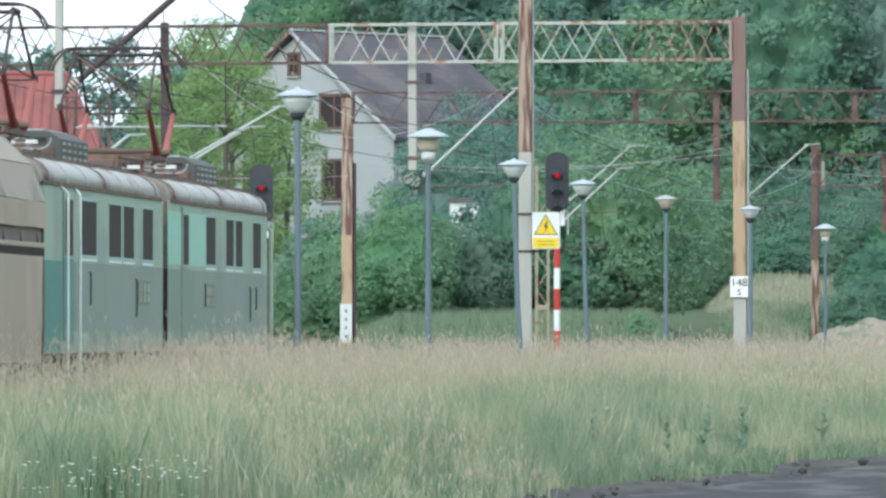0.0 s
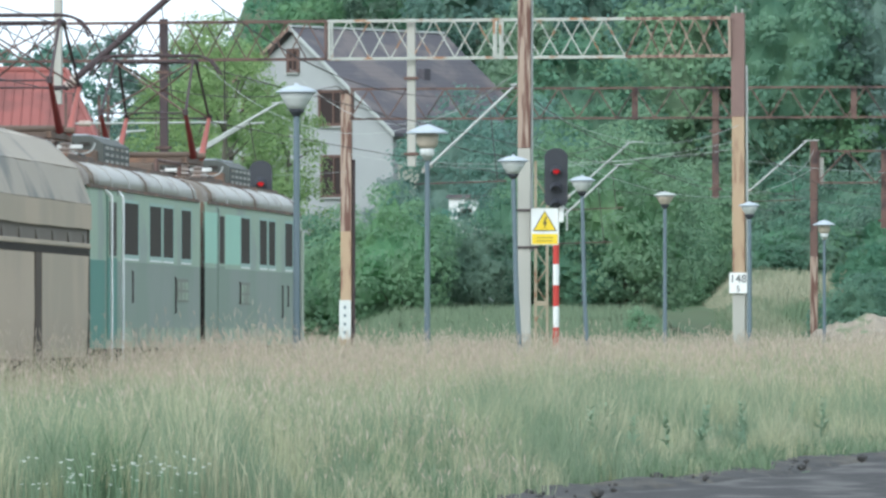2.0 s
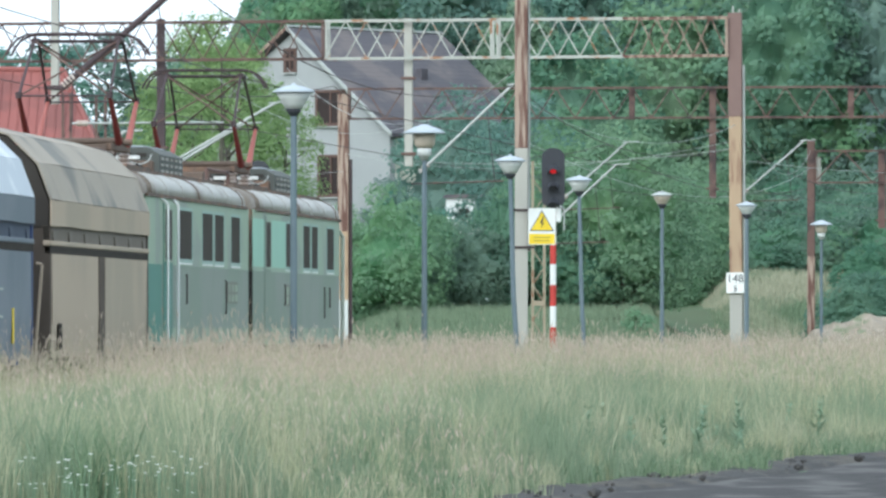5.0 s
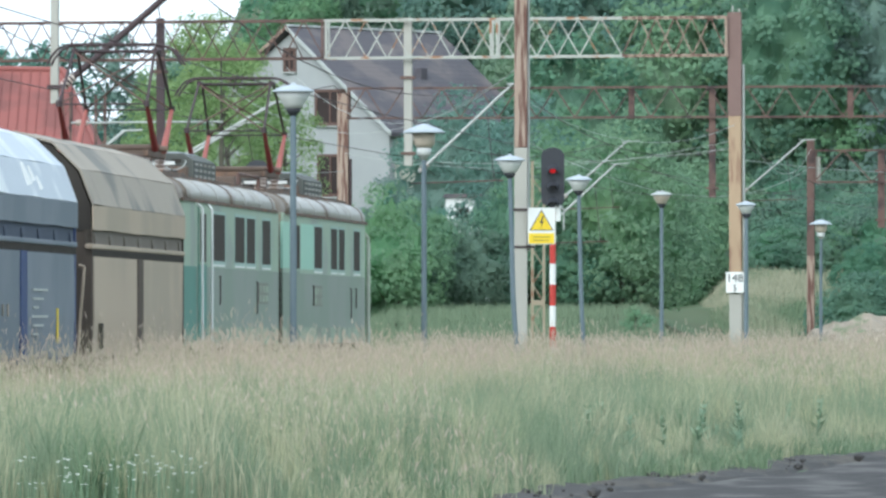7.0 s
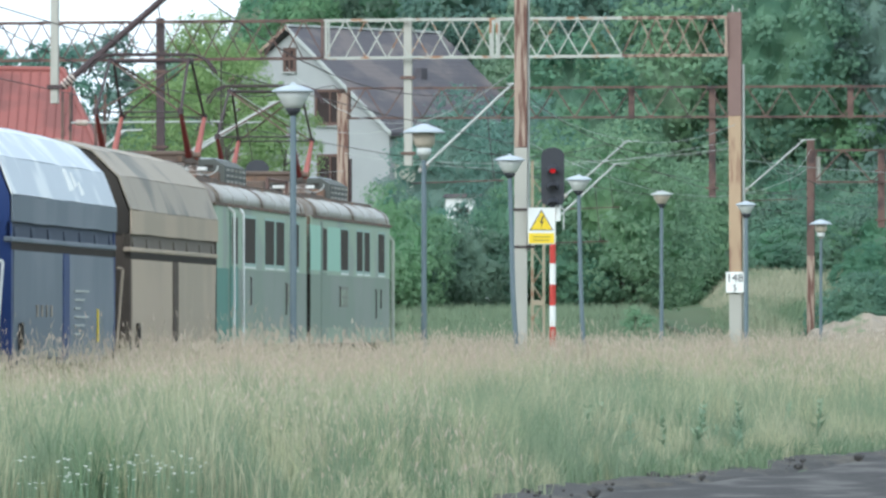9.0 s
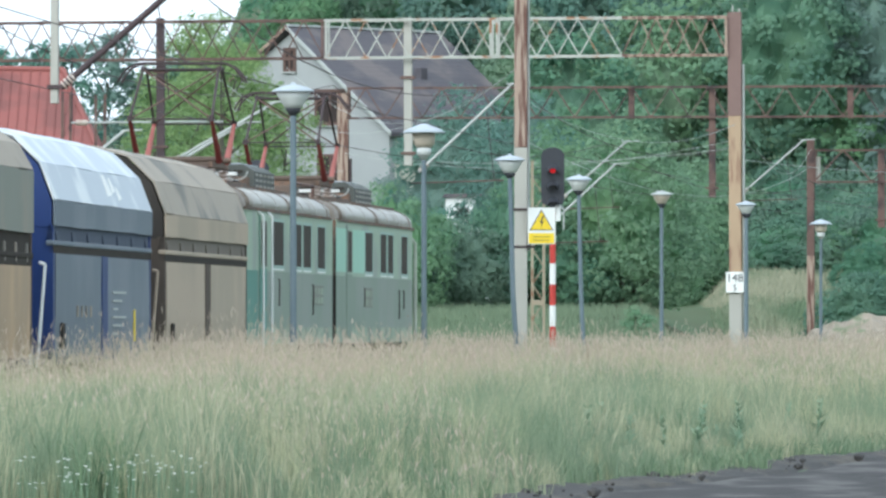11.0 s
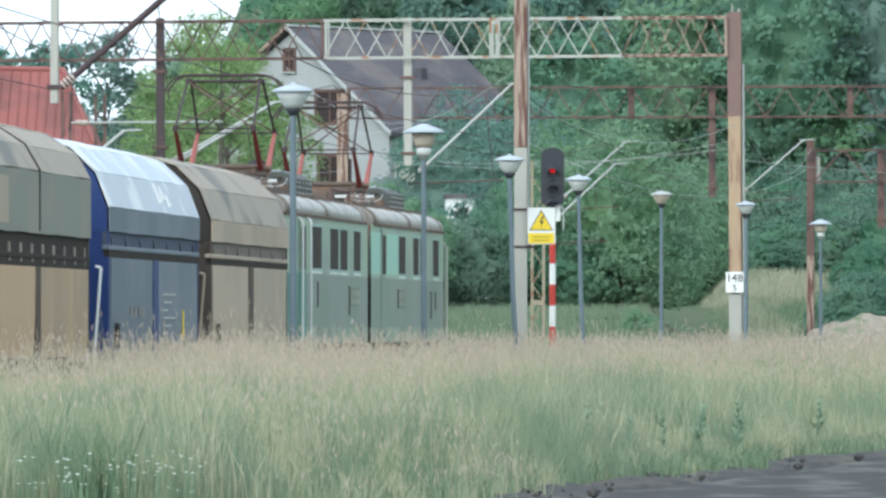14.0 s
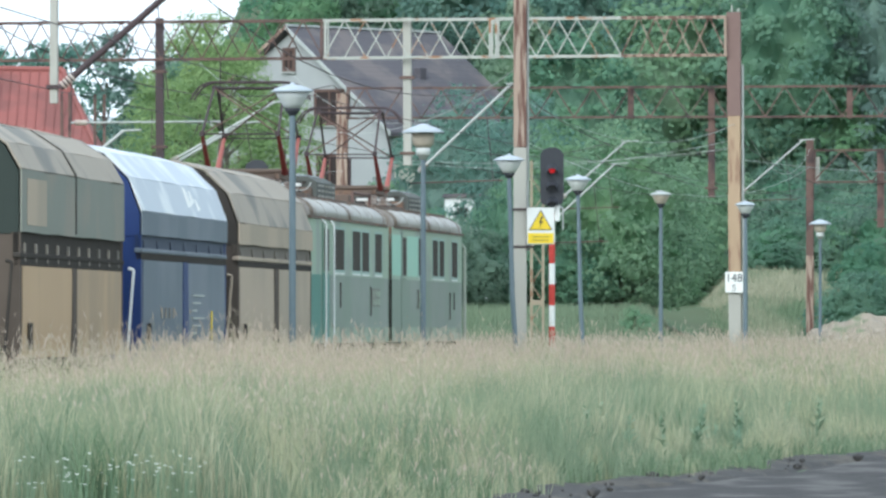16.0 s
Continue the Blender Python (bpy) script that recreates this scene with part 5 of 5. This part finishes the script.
def tree_model(name, label, seed, height, radius, bottom, clump_n, clump_r, per, size, material, lean=0.0, lobe=0.0):
    """A tree thing: a tapered trunk with limbs, and a crown of leaf clumps."""
    rng = np.random.default_rng(seed)
    t = thing(name, label, "tree" if name == "tree" else "bush", kind="")
    clumps = []
    for i in range(clump_n):
        u = (i + rng.random()) / clump_n
        z = bottom + (height - bottom) * u
        w = radius * (math.sin(math.pi * min(1, 0.16 + 0.80 * u)) ** 0.7)
        a = rng.random() * 2 * math.pi
        q = w * math.sqrt(0.25 + 0.75 * rng.random())
        clumps.append((q * math.cos(a) + lean * u, q * math.sin(a), z - clump_r * 0.5, clump_r * (0.7 + 0.7 * rng.random())))
    bm = bmesh.new()
    r0 = 0.018 * height + 0.05
    prev, pr = Vector((0, 0, -0.3)), r0 * 1.3
    for k in range(1, 6):
        q = Vector((lean * k / 5 + 0.12 * rng.normal(), 0.12 * rng.normal(), height * 0.8 * k / 5))
        rr = r0 * (1 - 0.16 * k)
        tube(bm, prev, q, pr, rr, 9)
        prev, pr = q, rr
    part("trunk", bm, BARK, t, "grey brown trunk")
    bm = bmesh.new()
    for c in clumps[::4]:
        z0 = max(0.3, min(height * 0.75, c[2] - 0.35 * math.hypot(c[0], c[1]) - 0.4))
        tube(bm, (lean * z0 / height, 0, z0), (c[0] * 0.9, c[1] * 0.9, c[2]), 0.03 + 0.003 * height, 0.012, 5)
    part("branchwork", bm, BARK, t)
    if lobe:
        v, q = lobed_crown(rng, height, radius, bottom, int(clump_n * 5.2), clump_r * 0.78, per, size, lobe)
        me = bpy.data.meshes.new("inner_foliage")
        me.from_pydata(v.tolist(), [], BALL_F.tolist())
        me.materials.append(material)
        new("inner_foliage", me).parent = t
    else:
        q = leaves(rng, clumps, per, size)
    mesh_of("crown", q, 4, material, t)
    return t


def plant(model, spots):
    """Stands copies of a model at (x, y, scale, turn); the model itself takes the first spot."""
    for i, (x, y, s, turn) in enumerate(spots):
        m = Matrix.Translation((x, y, land(x, y) - 0.1)) @ Matrix.Rotation(radians(turn), 4, "Z")
        if i == 0:
            model.matrix_basis = m @ Matrix.Scale(s, 4)
        else:
            ob = copy_thing(model, m)
            ob.scale = (s, s, s * (0.92 + 0.16 * ((i * 37) % 10) / 10))


rng = np.random.default_rng(7)
woods = [tree_model("tree", "broad leafy green tree of the hillside wood", 11, 13.0, 3.9, 0.9, 60, 1.15, 42, 0.15, LEAF, lobe=0.15),
         tree_model("tree", "tall dark green tree of the hillside wood", 12, 15.0, 3.6, 1.1, 62, 1.15, 42, 0.15, LEAF_DARK, lobe=0.15),
         tree_model("tree", "light green leafy tree of the hillside wood", 13, 11.5, 3.7, 0.7, 56, 1.15, 42, 0.15, LEAF_LIGHT, lobe=0.15),
         tree_model("tree", "dense green tree of the hillside wood", 14, 12.0, 4.3, 0.6, 66, 1.15, 42, 0.15, LEAF, lobe=0.15)]
spots = [[], [], [], []]
for y, dx, k in ((372, 5.2, 0), (392, 5.0, 1), (408, 5.0, 1), (424, 5.2, 2), (448, 5.8, 3), (480, 6.0, 4), (515, 6.4, 5), (555, 7.0, 6), (600, 7.5, 7)):
    x = -0.030 * y
    while x < 0.066 * y:
        xx, yy = x + 1.6 * (rng.random() - 0.5), y + 8 * (rng.random() - 0.5)
        x += dx * (0.8 + 0.4 * rng.random())
        u = xx / yy
        pxh = 784 + 13600 * u
        if k < 2 and pxh < 900:
            continue
        if k == 2 and 380 < pxh < 800:
            continue
        if land(xx, yy) > 0.046 * yy:
            continue
        kind = int(rng.choice(4, p=[0.34, 0.24, 0.2, 0.22]))
        if pxh > 1250 and k >= 2:
            kind = int(rng.choice(4, p=[0.38, 0.34, 0.1, 0.18]))
        spots[kind].append((xx, yy, 0.8 + 0.4 * rng.random(), 360 * rng.random()))
spots[2] += [(15.3, 374, 0.75, 0), (17.3, 378, 0.80, 70), (19.4, 373, 0.70, 150)]
spots[3] += [(15.0, 388, 1.0, 20), (17.5, 384, 0.9, 90), (20.2, 390, 1.05, 160), (22.6, 386, 0.95, 230), (24.8, 380, 1.0, 300), (23.4, 398, 1.1, 40), (18.8, 400, 1.1, 140)]
for mdl, sp in zip(woods, spots):
    plant(mdl, sp)
# single trees before the wood
plant(tree_model("tree", "loose light green tree between the house and the line", 21, 12.6, 2.6, 3.0, 54, 0.80, 230, 0.085, LEAF_SUN), [(-8.6, 300, 1.02, 0), (-6.35, 305, 0.84, 130), (-9.3, 330, 1.12, 250), (-10.3, 312, 0.98, 75), (-11.6, 365, 1.22, 170)])
plant(tree_model("tree", "thin-crowned tree with sky between its leaves", 22, 11.4, 2.3, 2.2, 34, 0.66, 190, 0.08, LEAF_SUN), [(-11.4, 302, 1.0, 40)])
plant(tree_model("tree", "dark broad tree beside the white house", 23, 8.6, 2.7, 2.2, 70, 0.85, 34, 0.09, LEAF_DARK, lobe=0.15), [(-0.3, 302, 0.46, 0), (3.5, 306, 0.92, 70), (-1.9, 306, 0.62, 200), (1.0, 358, 1.25, 130)])
plant(tree_model("tree", "broad low-branched green tree by the platform", 24, 7.6, 2.7, 0.5, 96, 0.85, 32, 0.085, LEAF_LIGHT, lobe=0.15), [(6.6, 290, 0.97, 0), (7.5, 298, 0.82, 120), (5.0, 294, 0.95, 220)])
plant(tree_model("bush", "rounded light green bush behind the meadow", 25, 4.6, 2.1, 0.2, 54, 0.72, 30, 0.075, LEAF_LIGHT, lobe=0.13), [(-1.9, 285, 1.0, 0), (9.9, 349, 1.15, 20), (11.2, 354, 1.3, 110), (12.6, 360, 1.4, 210), (-3.7, 288, 0.95, 60), (-5.6, 290, 0.9, 200), (-0.5, 292, 0.80, 140)])
plant(tree_model("bush", "dark green bush behind the meadow", 26, 4.8, 2.1, 0.2, 54, 0.72, 30, 0.075, LEAF, lobe=0.13), [(1.0, 288, 0.74, 0), (2.7, 290, 0.98, 90), (3.9, 293, 0.9, 180), (5.0, 289, 0.8, 270), (-4.6, 296, 1.0, 30), (-8.4, 293, 0.9, 100)])
plant(tree_model("bush", "scrubby green bush on the bank", 27, 3.2, 1.9, 0.1, 44, 0.65, 26, 0.075, LEAF, lobe=0.13), [(15.6, 350, 1.1, 50), (17.8, 342, 1.0, 100), (19.9, 348, 1.2, 150), (16.4, 338, 0.8, 200), (18.6, 356, 1.3, 300), (20.5, 360, 1.2, 20), (16.5, 364, 1.3, 140)])
plant(tree_model("bush", "small dark scrub at the foot of the slope", 28, 1.5, 0.9, 0.0, 16, 0.42, 70, 0.09, LEAF_LIGHT), [(8.0, 262, 0.5, 0), (9.6, 264, 0.45, 60), (6.8, 272, 0.7, 120)])
# far trees on the skyline beyond the red roof
plant(tree_model("tree", "distant dark tree beyond the red roof", 29, 14.5, 3.4, 3.0, 40, 1.2, 100, 0.22, LEAF_DARK), [(-22.0, 430, 1.0, 0), (-19.5, 445, 1.02, 80), (-25.0, 436, 1.0, 240)])
scrub = []
for y in (311, 319, 328, 338, 348, 358, 368):
    x = (0.048 if y < 330 else 0.043) * y
    while x < 0.064 * y:
        spot = (x + rng.random(), y + 4 * rng.random(), 0.75 + 0.5 * rng.random(), 360 * rng.random())
        if not (y < 330 and abs(spot[0] / spot[1] - 0.0479) < 0.0055):
            scrub.append(spot)
        x += 2.0
for y in (374, 381, 388, 395):
    x = 0.040 * y
    while x < 0.062 * y:
        scrub.append((x + rng.random(), y + 4 * rng.random(), 1.4 + 0.7 * rng.random(), 360 * rng.random()))
        x += 3.2
plant(tree_model("bush", "low scrubby green bush on the slope", 30, 2.6, 1.7, 0.1, 40, 0.5, 24, 0.07, LEAF, lobe=0.13), scrub[::2])
plant(tree_model("bush", "low light green bush on the slope", 32, 2.4, 1.6, 0.1, 36, 0.5, 24, 0.07, LEAF_LIGHT, lobe=0.13), scrub[1::2])


# ---- the meadow ----
GRASS = mat("meadow grass blades", (0.12, 0.187, 0.122), (0.295, 0.338, 0.215), 0.7, 0.55, isl=0.22, trans=0.4, stretch=(1.0, 0.25, 0.5), c=(0.36, 0.37, 0.235), cscale=1.5, camt=(0.50, 0.60))
# tuft colours hold light and shade: pale for lit blades, deep for hollows
TUFT_PALE = mat("pale yellow-green grass tufts", (0.31, 0.335, 0.215), (0.42, 0.40, 0.28), 0.7, 0.8, isl=0.2, trans=0.4)
TUFT_DEEP = mat("deep green grass tufts", (0.12, 0.182, 0.105), (0.175, 0.24, 0.14), 0.7, 0.8, isl=0.25, trans=0.35)
STALK = mat("ripening grass stalks", (0.35, 0.355, 0.215), (0.50, 0.45, 0.315), 0.75, 0.6, isl=0.2, trans=0.35)
SEED = mat("tan grass seed heads", (0.45, 0.375, 0.30), (0.57, 0.48, 0.395), 0.85, 0.4, isl=0.18, trans=0.35)
LAWN = mat("short green verge grass", (0.15, 0.205, 0.13), (0.20, 0.25, 0.16), 0.8, 0.4, isl=0.2, trans=0.3)
WEED = mat("dark weed leaves", (0.18, 0.275, 0.18), (0.23, 0.325, 0.21), 0.65, 1.0, isl=0.3, trans=0.25)
PETAL = mat("white petals", (0.8, 0.8, 0.76), (0.75, 0.75, 0.7), 0.6, 3)
grng = np.random.default_rng(31)


def meadow_spots(n, y0, y1, power=1.0):
    """Random places on the meadow: left of the road, off the track."""
    y = y0 + (y1 - y0) * grng.random(n) ** power
    x = (grng.random(n) * 2 - 1) * 0.064 * y
    edge = 0.52 + (y - 61.0) * 0.19 + 0.17 * np.sin(y * 0.55 + 1.0) + 0.05 * np.sin(y * 2.3)
    s = y - 108.6
    rail = -5.179 + 0.0777 * s + 0.000234 * s * s - 1.45
    keep = (x < edge + 0.05 + 0.25 * grng.random(n) ** 3) & (np.abs(x - rail) > 2.3) & ~((x > 13.5) & (y > 290))
    return x[keep], y[keep]


def patch(x, y, f, o):
    return np.array([noise.noise((a * f, b * f * 0.35, o)) for a, b in zip(x, y)])


def near_road(x, y):
    """How much the grass is trodden short towards the road, 0.3 to 1."""
    edge = 0.52 + (y - 61.0) * 0.19
    return np.clip(0.30 + (edge - x) / 1.6, 0.30, 1.0) * (1.0 + 0.12 * np.sin(x * 5.0 + y * 1.3) * np.sin(y * 0.7))


def blades(x, y, h, w, lean, z0=0.0):
    """Bent, tapering blades as two quads each."""
    n = len(x)
    a = grng.random(n) * 2 * np.pi
    face = grng.normal(size=n) * 0.5
    dx, dy = np.cos(face) * w, np.sin(face) * w
    lx, ly = np.cos(a) * lean * h, np.sin(a) * lean * h
    base = np.stack([x, y, np.full(n, z0)], 1)
    mid = base + np.stack([lx * 0.3, ly * 0.3, h * 0.6], 1)
    tip = base + np.stack([lx, ly, h], 1)
    d = np.stack([dx, dy, np.zeros(n)], 1)
    q1 = np.stack([base - d, base + d, mid + d * 0.8, mid - d * 0.8], 1)
    q2 = np.stack([mid - d * 0.8, mid + d * 0.8, tip + d * 0.15, tip - d * 0.15], 1)
    return np.concatenate([q1, q2], 1).reshape(-1, 3), tip


def join(parts):
    return np.concatenate(parts)


gr, st, sd = [], [], []
# green blades in loose tufts
for n, y0, y1, w in ((85000, 54, 92, 0.0033), (55000, 92, 150, 0.0056), (40000, 150, 300, 0.013)):
    x, y = meadow_spots(n, y0, y1)
    x = x + 0.10 * np.sin(x * 9.0 + y * 2.1)
    y = y + 0.25 * np.sin(y * 3.7 + x * 4.0)
    p, p2 = patch(x, y, 0.35, 3.0), patch(x, y, 1.3, 5.0)
    h = (0.66 + 0.26 * p + 0.16 * p2) * (0.5 + 0.75 * grng.random(len(x))) * near_road(x, y)
    gr.append(blades(x, y, h, w * (0.6 + 0.9 * grng.random(len(x))), 0.45 * grng.random(len(x)) ** 1.5 + 0.05)[0])
# stalks with seed heads, in patches, of very uneven height
for n, y0, y1, w in ((60000, 54, 92, 0.0018), (60000, 92, 150, 0.0026), (46000, 150, 300, 0.005), (26000, 84, 107, 0.0024)):
    x, y = meadow_spots(n, y0, y1)
    p, p2 = patch(x, y, 0.22, 8.0), patch(x, y, 0.9, 12.0)
    keep = grng.random(len(x)) < 0.46 - 0.13 * (y < 84) - 0.22 * (y < 74) + 1.45 * p + 1.3 * p2 - 0.50 * np.clip((x / y - 0.0) * 30, 0, 1) * (y < 125)
    keep &= (y > 73) | (grng.random(len(x)) < 0.38)
    x, y, p, p2 = x[keep], y[keep], p[keep], p2[keep]
    r = grng.random(len(x))
    h = (0.90 + 0.16 * p + 0.10 * p2) * (0.40 + 0.68 * r ** 0.7) + (0.30 + 0.12 * (x / y < -0.02)) * (grng.random(len(x)) > 0.925 - 0.035 * (x / y < -0.02)) * grng.random(len(x))
    h = h * near_road(x, y) * (1.0 + 0.11 * (y > 92))
    if y1 == 107:
        h = (0.98 + 0.16 * p) * (0.72 + 0.5 * r ** 1.6) * near_road(x, y)
    q, tip = blades(x, y, h, w, 0.26 * grng.random(len(x)) + 0.02)
    st.append(q)
    m = len(tip)
    length = (0.05 + 0.09 * grng.random(m)) * (0.7 + 0.3 * (y > 92))
    wd = (0.003 + 0.006 * grng.random(m)) * (0.72 + 0.3 * (y > 92) + 0.5 * (y > 150))
    tilt = grng.normal(size=(m, 2)) * 0.35
    up = np.stack([tilt[:, 0] * length, tilt[:, 1] * length, length], 1)
    for ang in (0.3, 1.8):
        d = np.stack([np.cos(ang) * wd, np.sin(ang) * wd, np.zeros(m)], 1)
        sd.append(np.stack([tip - up * 0.45, tip + d - up * 0.05, tip + up * 0.55, tip - d + up * 0.05], 1).reshape(-1, 3))
# dry grass on the bank beyond the platform
n = 28000
by = 288 + 72 * grng.random(n)
bx = by * (0.0385 + 0.0066 * np.clip(grng.normal(size=n), -2.3, 2.0))
bh = 0.2 + 0.4 * grng.random(n)
q, tip = blades(bx, by, bh, 0.022 * (0.6 + 0.8 * grng.random(n)), 0.4 * grng.random(n))
q[:, 2] += np.repeat([land(a, b) for a, b in zip(bx, by)], 8)
DRY = mat("dry olive grass", (0.30, 0.31, 0.215), (0.385, 0.37, 0.265), 0.85, 0.5, isl=0.15, trans=0.3, c=(0.17, 0.23, 0.14), cscale=0.22, camt=(0.47, 0.6))
tagged(mesh_of("slope_grass", q, 4, DRY), "dry olive grass on the slope behind the platform", "grass", kind="stuff")
# short green grass on the low bank before the bushes
n = 26000
by = 262 + 48 * grng.random(n) ** 1.3
bx = by * (-0.024 + 0.058 * grng.random(n))
q, tip = blades(bx, by, 0.15 + 0.3 * grng.random(n), 0.012 * (0.6 + 0.8 * grng.random(n)), 0.4 * grng.random(n))
q[:, 2] += np.repeat([land(a, b) for a, b in zip(bx, by)], 8)
tagged(mesh_of("verge_grass", q, 4, LAWN), "short green grass on the low bank before the bushes", "grass", kind="stuff")
for name, q, m, label in (("grass_blades", join(gr), GRASS, "green meadow grass blades in front of the railway"), ("grass_stalks", join(st), STALK, "pale ripening grass stalks of the meadow"), ("grass_seed_heads", join(sd), SEED, "tan feathery seed heads of the tall grass")):
    tagged(mesh_of(name, q, 4, m), label, "grass", kind="stuff")


# broad-leaved weeds standing in the grass
def weed(label, spots, seed, height):
    r = np.random.default_rng(seed)
    t = thing("weed", label, "weed", None, "weeds in the meadow")
    part("stem", tubes(((0, 0, -0.05), (0.02, 0.0, height * 0.6), 0.012, 0.009), ((0.02, 0, height * 0.6), (0.05, 0.02, height), 0.009, 0.004), n=6), WEED, t)
    quads = []
    for i in range(80 if height < 0.8 else 170):
        z = height * (0.1 + 0.9 * r.random())
        a = r.random() * 6.283
        ln, wd = (0.07 + 0.11 * r.random()) * (1.3 - 0.8 * z / height), 0.012
        d = np.array([math.cos(a), math.sin(a), 0.25 + 0.5 * r.random()])
        c = np.array([-math.sin(a), math.cos(a), 0.0]) * wd
        o = np.array([0.03, 0, z])
        quads += [o, o + d * ln * 0.5 + c, o + d * ln, o + d * ln * 0.5 - c]
    mesh_of("foliage", np.array(quads), 4, WEED, t)
    for i, (x, y) in enumerate(spots):
        m = pose(x, y, 0, 9 * math.sin(2.3 * i), 9 * math.cos(1.7 * i), 67 * i) @ Matrix.Scale(0.62 + 0.38 * abs(math.sin(i * 1.9 + seed)), 4)
        if i == 0:
            t.matrix_basis = m
        else:
            copy_thing(t, m)


weed("leafy green weed standing in the tall grass", [(2.35 + 0.085 * ((i * 5) % 8), 73.0 + 0.6 * i) for i in range(5)] + [(1.3 + 0.13 * ((i * 3) % 7), 69.5 + 0.7 * i) for i in range(4)] + [(3.4 + 0.17 * ((i * 3) % 5), 80 + 0.8 * i) for i in range(3)], 5, 0.66)
weed("tall grey-green weed standing among the seed heads", [(-2.02 + 0.065 * ((i * 5) % 7), 70 + 0.4 * i) for i in range(7)], 6, 1.04)

# white flowers low in the grass
t = thing("white_flower", "small white meadow flower in the grass", "flower", pose(-3.0, 58, 0), "white flowers in the meadow")
part("stem", tubes(((0, 0, 0), (0, 0, 0.42), 0.004), n=5), WEED, t)
bm = bmesh.new()
for k in range(6):
    a = k * math.pi / 3
    v = [bm.verts.new((math.cos(a + o) * rr, math.sin(a + o) * rr, 0.425 + zz)) for o, rr, zz in ((0, 0.003, 0), (-0.3, 0.02, 0.008), (0, 0.028, 0.004), (0.3, 0.02, 0.008))]
    bm.faces.new(v)
lathe(bm, [(0.004, 0.0), (0.008, 0.006), (0.003, 0.012)], 8, (0, 0, 0.422))
part("blossom", bm, PETAL, t, "white petals")
for i in range(80):
    y = 52.7 + 2.6 * grng.random()
    x = (-0.055 + 0.006 * int(4 * grng.random()) + 0.009 * grng.random() ** 2) * y
    o = copy_thing(t, pose(x, y, 0, 12 * grng.random() + 4, 0, 360 * grng.random()))
    o.scale = (0.6, 0.6, 0.5 + 0.62 * grng.random())

# tussocks of long fanning blades, pale as if lit and deep green as hollows
def tussocks(name, label, n, y1, material, o, cut, tall, lean):
    x, y = meadow_spots(n, 54, y1)
    k = patch(x, y, 0.8, o) > cut
    x, y = x[k], y[k]
    tall = tall * (0.65 + 0.55 * grng.random(len(x))) * near_road(x, y)
    x, y, tall = np.repeat(x, 11), np.repeat(y, 11), np.repeat(tall, 11)
    m = len(x)
    x, y = x + 0.045 * grng.normal(size=m), y + 0.06 * grng.normal(size=m)
    q, tip = blades(x, y, tall * (0.6 + 0.4 * grng.random(m)), 0.003 + 0.0052 * grng.random(m), 0.08 + lean * grng.random(m) ** 1.4)
    tagged(mesh_of(name, q, 4, material), label, "grass", kind="stuff")


tussocks("grass_tufts", "long pale leaning grass tufts of the meadow", 2600, 90, TUFT_PALE, 20.0, 0.0, 0.88, 0.34)
tussocks("grass_tufts", "deep green grass tussocks of the meadow", 3000, 84, TUFT_DEEP, 33.0, 0.02, 0.66, 0.45)
# ragged short tufts that hang over the road's edge
n = 7000
y = 55 + 45 * grng.random(n)
x = 0.52 + (y - 61.0) * 0.19 + 0.17 * np.sin(y * 0.55 + 1.0) + 0.05 * np.sin(y * 2.3)
p = patch(x, y, 1.7, 41.0)
k = p + 0.25 * grng.normal(size=n) > 0.0
x, y, p = x[k], y[k], p[k]
x = x - 0.25 + (0.30 + 0.55 * np.clip(p, 0, 1)) * grng.random(len(x))
q, tip = blades(x, y, 0.07 + 0.20 * grng.random(len(x)), 0.003 + 0.004 * grng.random(len(x)), 0.2 + 0.6 * grng.random(len(x)))
tagged(mesh_of("edge_grass", q, 4, TUFT_DEEP), "ragged short grass hanging over the road verge", "grass", kind="stuff")
# dark clods on the verge
for x, y, r, s in ((2.10, 73.0, 0.22, 1), (2.25, 71.2, 0.10, 2), (3.35, 77.3, 0.13, 3), (3.75, 79.4, 0.23, 4), (4.2, 81.6, 0.15, 5), (1.75, 70.2, 0.09, 6), (3.0, 75.8, 0.08, 7)):
    bm = bmesh.new()
    bmesh.ops.create_icosphere(bm, subdivisions=3, radius=r)
    for v in bm.verts:
        k = 0.85 + 0.28 * noise.noise(v.co * 9 + Vector((s, 0, 0))) + 0.18 * noise.noise(v.co * 26)
        v.co = Vector((v.co.x * k * 1.35, v.co.y * k, v.co.z * k * 0.5))
    o = tagged(part("earth_clod", bm, GRAVEL, None), "dark lump of earth on the road verge", "earth clod", "clods on the verge")
    o.location = (x, y, r * 0.2)
pebble = bmesh.new()
bmesh.ops.create_icosphere(pebble, subdivisions=1, radius=0.05)
for v in pebble.verts:
    v.co *= 1 + 0.4 * noise.noise(v.co * 30)
first = tagged(part("pebble", pebble, GRAVEL, None), "small dark stone on the road verge", "stone", "stones on the verge")
first.location = (1.3, 67.5, 0.08)
for i in range(90):
    y = 58 + 30 * grng.random()
    o = copy_thing(first, pose(road_edge(y) - 0.1 + 0.9 * grng.random() ** 1.5, y, 0.05, 0, 0, 360 * grng.random()))
    q = 0.25 + 0.9 * grng.random() ** 3
    o.scale = (q * 1.3, q, q * 0.8)


def motions():
    """The train rolls away along the curve; its wheels turn with it."""
    steps = [0.25 * i for i in range(65)]
    for ob, mid in SECTIONS:
        walk(ob, [(t, track_pose(mid + gone(t))) for t in steps])
    for ob, x, r in WHEELS:
        walk(ob, [(t, Matrix.Translation((x, 0, r + RAIL)) @ Matrix.Rotation(gone(t) / r, 4, "Y")) for t in steps])


motions()
